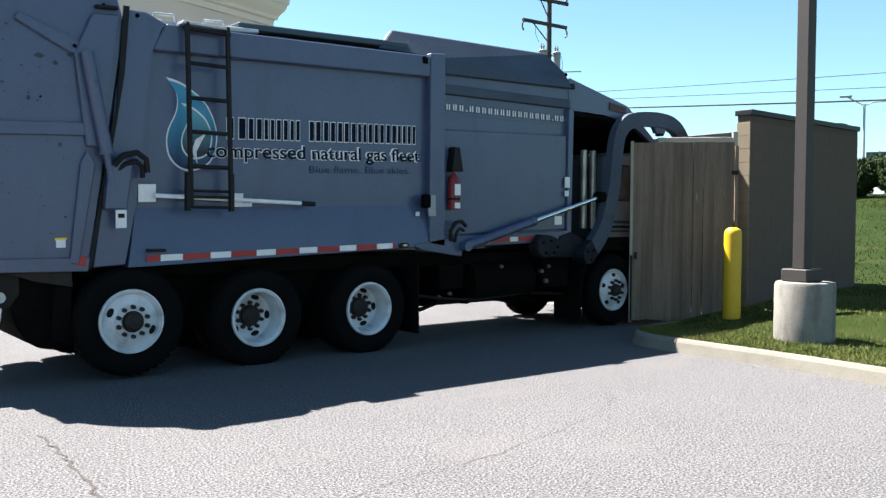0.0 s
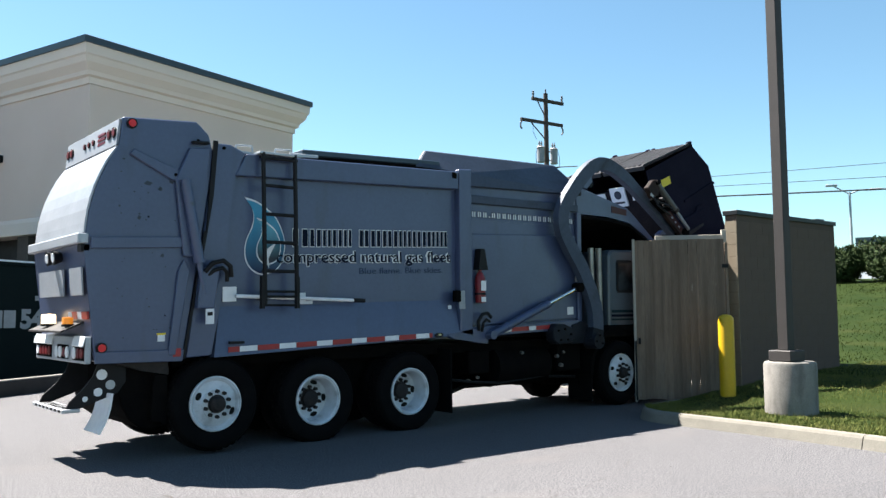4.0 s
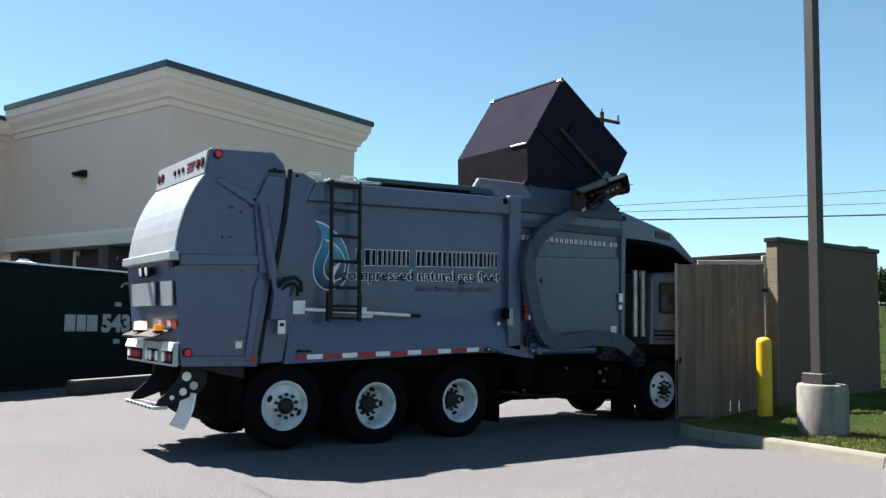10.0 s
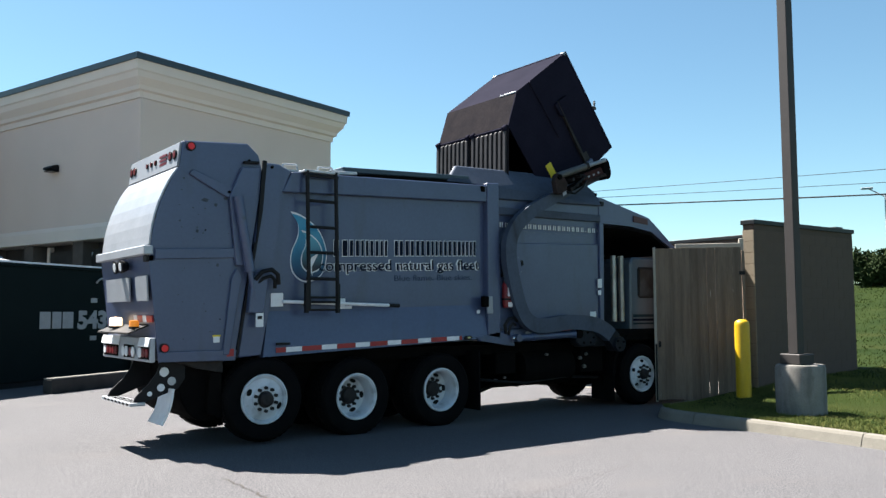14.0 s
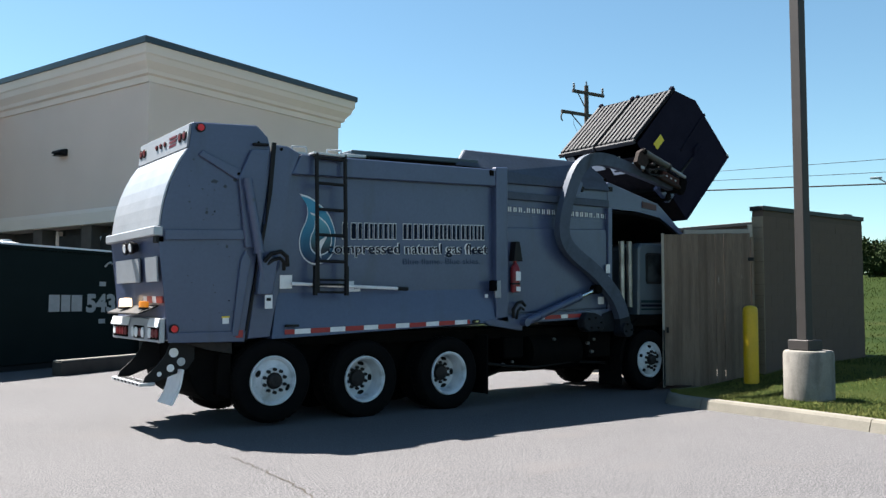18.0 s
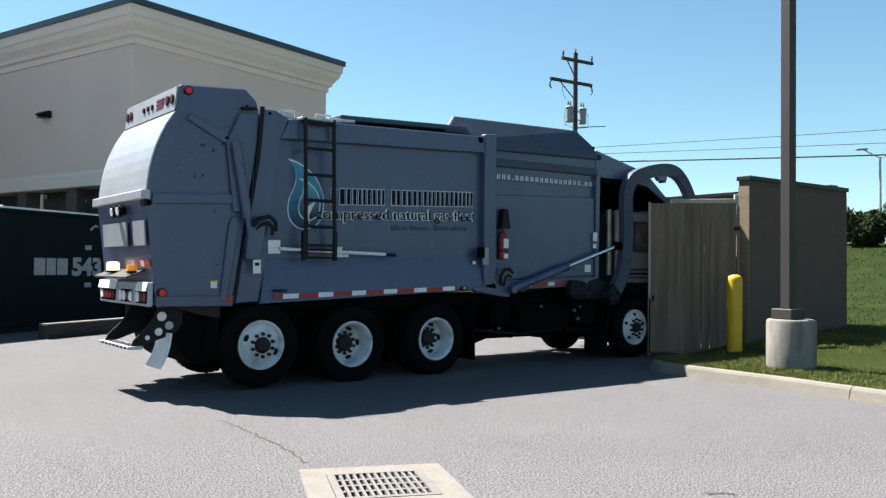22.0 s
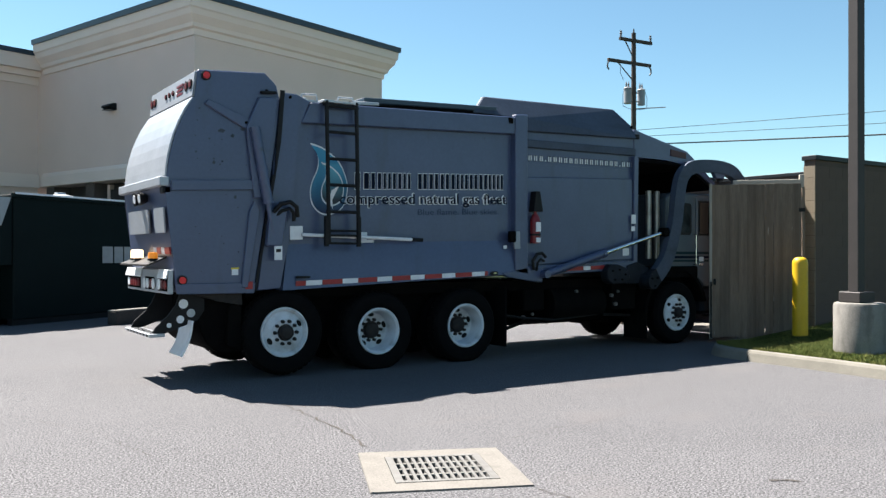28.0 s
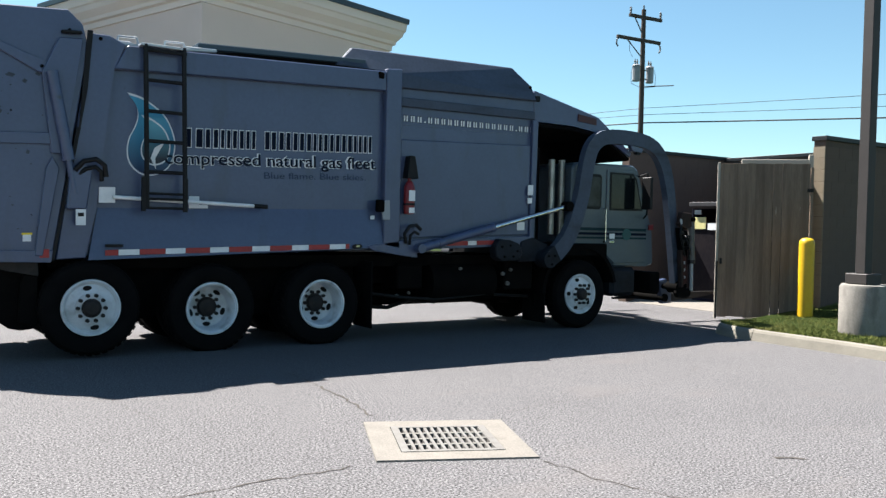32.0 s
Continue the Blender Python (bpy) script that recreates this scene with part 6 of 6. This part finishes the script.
def build_bush(x, y, wide, tall, n, label):
    """A clipped round bush: a stem, twigs and a crown of many small leaf tufts with gaps."""
    root = thing("bush", label, "bush", pose(x, y, lawn_height(x, y) - 0.05), "bushes on the bank")
    rnd = random.Random(int(x * 7 + y))
    bm = bmesh.new()
    for _ in range(9):
        a = rnd.uniform(0, 6.28)
        add_rod(bm, (0, 0, 0), (wide * 0.36 * math.cos(a), wide * 0.36 * math.sin(a), tall * rnd.uniform(0.45, 0.8)), 0.05, 0.015, 6)
    part("stems", bm, TWIG, root)
    verts, faces = [], []
    lobes = [(rnd.uniform(-0.3, 0.3) * wide, rnd.uniform(-0.3, 0.3) * wide, tall * rnd.uniform(0.22, 0.66), rnd.uniform(0.26, 0.38) * wide) for _ in range(14)]
    for _ in range(n):
        lx, ly, lz, lr = rnd.choice(lobes)
        d = Vector((rnd.gauss(0, 1), rnd.gauss(0, 1), rnd.gauss(0, 1))).normalized()
        rr = lr * rnd.uniform(0.55, 1.05)
        c = Vector((lx, ly, lz)) + Vector((d.x * rr, d.y * rr, d.z * rr * min(1.0, tall / wide)))
        if c.z < 0.06:
            continue
        q = Euler((rnd.uniform(0, 6.28), rnd.uniform(0, 6.28), rnd.uniform(0, 6.28))).to_matrix()
        s = rnd.uniform(0.07, 0.15)
        k = len(verts)
        for p in ((-s, -s * 0.4, 0), (0, -s * 0.15, s * 0.15), (s, 0, 0), (0, s * 0.5, s * 0.1)):
            verts.append(c + q @ Vector(p))
        faces.append((k, k + 1, k + 2, k + 3))
    me = bpy.data.meshes.new("crown")
    me.from_pydata(verts, [], faces)
    me.materials.append(LEAF)
    crown = new("crown", me)
    crown.parent = root


build_bush(33.35, 8.75, 2.0, 1.8, 8000, "round dark green bush on the lawn bank")
build_bush(34.3, 5.9, 4.2, 1.95, 13000, "wide dark green bush on the lawn bank")
build_bush(35.6, 2.6, 3.0, 1.85, 9000, "wide dark green bush on the lawn bank")


def build_far():
    root = thing("far_building", "low distant grey building with a dark flat roof", "building", pose(74, 20, 2.6, 0, 0, 110))
    part("wall", box(-12, 5.0, 0, 8, 0, 4.0), FAR_WALL, root)
    part("roof", box(-12.4, 5.4, -0.4, 8.4, 4.0, 4.6), FAR_ROOF, root)
    for i in range(4):
        part("window", box(-10 + i * 3.6, -8.2 + i * 3.6, -0.05, 0.05, 1.4, 3.2), GLASS, root)
    for i in range(3):
        car = thing("parked_car", "distant parked white car", "car", pose(59 - i * 0.6, 19.4 - i * 3.2, 2.75, 0, 0, 100), "distant cars")
        part("body", prism([(-2.1, 0.35), (-2.1, 0.85), (-1.1, 0.95), (-0.6, 1.42), (0.9, 1.42), (1.5, 0.95), (2.1, 0.85), (2.1, 0.35)], -0.85, 0.85, 0.05), CAR_WHITE, car)
        part("window_band", prism([(-1.0, 0.98), (-0.58, 1.34), (0.85, 1.34), (1.35, 0.98)], -0.87, -0.851), GLASS, car)
        for x in (-1.3, 1.3):
            w = part("wheel", lathe([(0.0, -0.1), (0.32, -0.1), (0.32, 0.1), (0.0, 0.1)], 14), RUBBER, car)
            w.matrix_basis = pose(x, -0.78, 0.32)


build_far()


def build_utility_box():
    x, y = 15.0, -1.62
    root = thing("utility_box", "green steel utility cabinet on the lawn", "cabinet", pose(x, y, lawn_height(x, y) - 0.05, -11, 0, 25))
    part("cabinet", box(-0.32, 0.32, -0.32, 0.32, 0.0, 0.80, 0.02), UTIL_GREEN, root)
    part("lid", prism([(-0.37, 0.80), (-0.39, 0.90), (0.0, 0.97), (0.36, 0.95), (0.35, 0.80)], -0.35, 0.35, 0.01), UTIL_GREEN, root)
    part("latch", box(-0.36, -0.32, -0.05, 0.05, 0.5, 0.62), BLACK, root)


build_utility_box()


# ---- grass, cracks and litter ----
def build_blades():
    rnd = random.Random(5)
    near, far = ([], []), ([], [])

    def blade(x, y, h, w, verts, faces):
        z = lawn_height(x, y)
        a = rnd.uniform(0, 6.28)
        lx, ly = rnd.uniform(-0.8, 0.8) * h, rnd.uniform(-0.8, 0.8) * h
        k = len(verts)
        verts.extend([(x - w * math.cos(a), y - w * math.sin(a), z - 0.01), (x + w * math.cos(a), y + w * math.sin(a), z - 0.01), (x + lx, y + ly, z + h)])
        faces.append((k, k + 1, k + 2))

    for _ in range(80000):
        y = -1.12 - 6.5 * rnd.random() ** 1.3
        x = kerb_x(y) + 0.17 + rnd.random() ** 1.4 * 7.5
        if x > WX0 - 0.05 and y > WY - 0.02:
            continue
        blade(x, y, rnd.uniform(0.015, 0.05) * (1.25 if x < kerb_x(y) + 0.26 else 1.0), 0.0045, *near)
    for _ in range(60000):
        x, y = 10.5 + 24 * rnd.random() ** 1.2, rnd.uniform(-9, 13)
        if x < WX1 + 0.8 and y > WY - 0.1:
            continue
        if noise.noise((x * 0.5, y * 1.3, 3)) < rnd.uniform(-0.5, 0.5):
            continue
        blade(x, y, rnd.uniform(0.03, 0.07), 0.012, *far)
    for name, (verts, faces), mat, lab in (("grass_blades", near, BLADE, "short green grass blades on the lawn"), ("grass_tufts", far, TUFT, "darker green grass tufts on the bank")):
        me = bpy.data.meshes.new(name)
        me.from_pydata(verts, [], faces)
        me.materials.append(mat)
        tagged(new(name, me), lab, "grass", kind="stuff")


build_blades()


def build_crack(pts, width, seed):
    """A thin uneven crack filled with dirt, lying just on the asphalt."""
    rnd = random.Random(seed)
    line = []
    for a, b in zip(pts, pts[1:]):
        n = max(3, int(math.dist(a, b) / 0.07))
        for i in range(n):
            t = i / n
            line.append((a[0] + (b[0] - a[0]) * t + rnd.uniform(-0.025, 0.025), a[1] + (b[1] - a[1]) * t + rnd.uniform(-0.025, 0.025)))
    bm = bmesh.new()
    prev = None
    for i, (x, y) in enumerate(line[:-1]):
        d = Vector((line[i + 1][0] - x, line[i + 1][1] - y, 0)).normalized()
        w = width * rnd.uniform(0.25, 1.0)
        n = Vector((-d.y, d.x, 0)) * w
        pair = (bm.verts.new(Vector((x, y, 0.004)) + n), bm.verts.new(Vector((x, y, 0.004)) - n))
        if prev:
            bm.faces.new((prev[0], prev[1], pair[1], pair[0]))
        prev = pair
    tagged(part("pavement_crack", bm, CRACK), "thin dark crack in the asphalt", "crack", "cracks", "structure")


build_crack([(-1.24, -1.76), (-1.28, -2.9), (-1.37, -3.55), (-1.45, -4.0)], 0.014, 1)
build_crack([(-0.6, -4.3), (0.08, -4.14), (0.93, -4.09), (2.35, -3.74), (3.2, -3.3)], 0.004, 2)
build_crack([(-4.6, -5.3), (-3.3, -5.09), (-2.86, -5.07), (-2.08, -5.03)], 0.009, 3)
build_crack([(-1.04, -5.5), (-1.02, -6.0), (-0.9, -6.43), (-0.2, -7.2)], 0.008, 4)
build_crack([(0.39, -6.23), (0.69, -6.44)], 0.03, 5)
build_crack([(-3.6, -0.9), (-3.1, -2.2), (-2.9, -3.4)], 0.003, 6)
build_crack([(2.6, -5.0), (3.4, -5.9), (3.9, -7.2)], 0.004, 7)


def build_litter():
    rnd = random.Random(9)
    verts, faces = [], []
    for _ in range(260):
        x, y = rnd.uniform(-8, 5.5), rnd.uniform(-8, 4)
        s = rnd.uniform(0.004, 0.010)
        k = len(verts)
        for _ in range(3):
            verts.append((x + rnd.uniform(-s, s), y + rnd.uniform(-s, s), 0.002))
        verts.append((x, y, 0.002 + s))
        faces += [(k, k + 1, k + 3), (k + 1, k + 2, k + 3), (k + 2, k, k + 3)]
    me = bpy.data.meshes.new("gravel_specks")
    me.from_pydata(verts, [], faces)
    me.materials.append(CONCRETE)
    tagged(new("gravel_specks", me), "tiny pale grit on the asphalt", "gravel", kind="stuff")


build_litter()


# ---- motion ----
# t, arm angle, carriage angle, bin angle, lid angle, bin place (x, z) or None where it hangs plainly on the forks
LIFT = [
    (0.0, 1, 0, 0, 0, None), (0.5, 4, 2, 2, 0, None), (0.75, 8, 9, 9, 0, None), (1.0, 13.5, 17, 17, 0, None), (1.25, 18.5, 19, 19, 0, None), (1.5, 22, 18, 18, 0, (9.48, 1.09)),
    (1.75, 22, 12, 12, 0, (9.42, 1.09)), (2.0, 21, 6, 6, 0, (9.36, 1.06)), (2.25, 22.5, 7, 7, 0, (9.36, 1.10)),
    (2.5, 25, 10, 10, 0, None), (3.0, 30.5, 14, 14, 0, None), (3.5, 36.5, 18.8, 18.8, 0, (9.2, 1.91)), (4.0, 45, 22.5, 22.5, 0, (9.0, 2.31)),
    (4.5, 54, 32.7, 32.7, 0, (8.83, 2.68)), (5.5, 78, 56, 56, 0, (8.15, 3.52)), (6.5, 98, 78.9, 78.9, 0, (7.12, 4.04)), (7.0, 103, 106.4, 106.4, 12, (6.83, 4.33)),
    (7.5, 103.5, 118.3, 118.3, 26, (6.77, 4.44)), (8.0, 104, 129.3, 129.3, 40, (6.67, 4.58)), (8.5, 105, 141, 141, 52, (6.56, 4.65)), (9.0, 105, 146.2, 146.2, 57, (6.5, 4.67)),
    (11.0, 105, 146, 146, 57, (6.5, 4.67)), (13.0, 104.5, 144.5, 144.5, 55, (6.51, 4.67)), (13.5, 103.5, 136.1, 136.1, 46, (6.62, 4.62)), (14.5, 103, 117, 117, 26, (6.75, 4.42)),
    (15.5, 102.5, 99.4, 99.4, 6, (6.89, 4.24)), (16.0, 101, 95, 95, 6, (7.0, 4.2)), (16.5, 97, 89, 89, 18, (7.25, 4.1)), (17.0, 88, 80.7, 80.7, 24, (7.6, 3.98)),
    (17.5, 76.5, 61.5, 61.5, 2, (8.16, 3.54)), (18.0, 67.5, 44.8, 44.8, 0, (8.51, 3.08)), (18.5, 56, 31.7, 31.7, 0, (8.88, 2.64)), (19.0, 43, 21.5, 21.5, 0, (9.12, 2.10)),
    (19.5, 34, 13.5, 13.5, 0, None), (20.0, 27.5, 7, 7, 0, (9.31, 1.36)), (20.5, 22.5, 5, 5, 0, (9.34, 1.09)), (21.0, 17.8, 3, 3, 0, (9.38, 0.87)), (22.0, 10, 1, 1, 0, None), (23.0, 4.5, 0, 0, 0, None),
    (24.0, 1, 0, 0, 0, None), (25.0, -1, 0, 0, 0, (9.36, 0.13)), (28.0, -1, 0, 0, 0, (9.36, 0.13)), (30.0, -3, 3, 0, 0, (9.36, 0.13)), (32.0, -3, 3, 0, 0, (9.36, 0.13)),
]
BACKING = [(0, 0), (26.2, 0), (26.8, -0.10), (27.5, -0.30), (28, -0.49), (28.5, -0.70), (29, -0.92), (29.5, -1.20), (30, -1.48), (30.5, -1.80),
           (31, -2.13), (31.5, -2.47), (32, -2.80)]


turns = [(0, 0), (26.2, 0)] + [(26.2 + 0.2 * i, np.interp(26.2 + 0.2 * i, [r[0] for r in BACKING], [r[1] for r in BACKING])) for i in range(1, 30)]


def turned(v, degrees):
    r = radians(degrees)
    return v[0] * math.cos(r) - v[1] * math.sin(r), v[0] * math.sin(r) + v[1] * math.cos(r)


def motions():
    walk(truck, [(t, pose(s, 0, 0)) for t, s in BACKING])
    near, far, fork, held, lids = [], [], [], [], []
    rods = {y: ([], []) for y, _, _ in rams}
    for t, a, c, b, lid, place in LIFT:
        near.append((t, pose(PIV[0], ARM_Y, PIV[1], 0, -a, 0)))
        far.append((t, pose(PIV[0], TW - ARM_Y, PIV[1], 0, -a, 0)))
        d = turned((TIP[0] - PIV[0], TIP[1] - PIV[1]), a)
        tip = (PIV[0] + d[0], PIV[1] + d[1])
        fork.append((t, pose(tip[0], 0, tip[1], 0, -c, 0)))
        if place is None:
            h = turned((0.22, -0.86), b)
            place = (tip[0] + h[0], max(tip[1] + h[1], 0.13))
        held.append((t, pose(place[0], TW / 2, place[1], 0, -b, 0)))
        lids.append((t, pose(1.48, 0, 1.965, 0, 1 + lid, 0)))
        e = turned(RAM_EYE, a)
        ex, ez = PIV[0] + e[0], PIV[1] + e[1]
        g = math.degrees(math.atan2(ez - RAM_FOOT[1], ex - RAM_FOOT[0]))
        for y, _, _ in rams:
            rods[y][0].append((t, pose(RAM_FOOT[0], y, RAM_FOOT[1], 0, -g, 0)))
            rods[y][1].append((t, pose(ex, y, ez, 0, -g, 0)))
    walk(arm_near, near)
    walk(arm_far, far)
    walk(carriage, fork)
    walk(waste_bin, held)
    walk(lid_near, lids)
    walk(lid_far, lids)
    for y, barrel, rodp in rams:
        walk(barrel, rods[y][0])
        walk(rodp, rods[y][1])
    for w, r in wheels:
        walk(w, [(t, w.matrix_basis.copy() @ Matrix.Rotation(s / r, 4, "Y")) for t, s in turns])


motions()
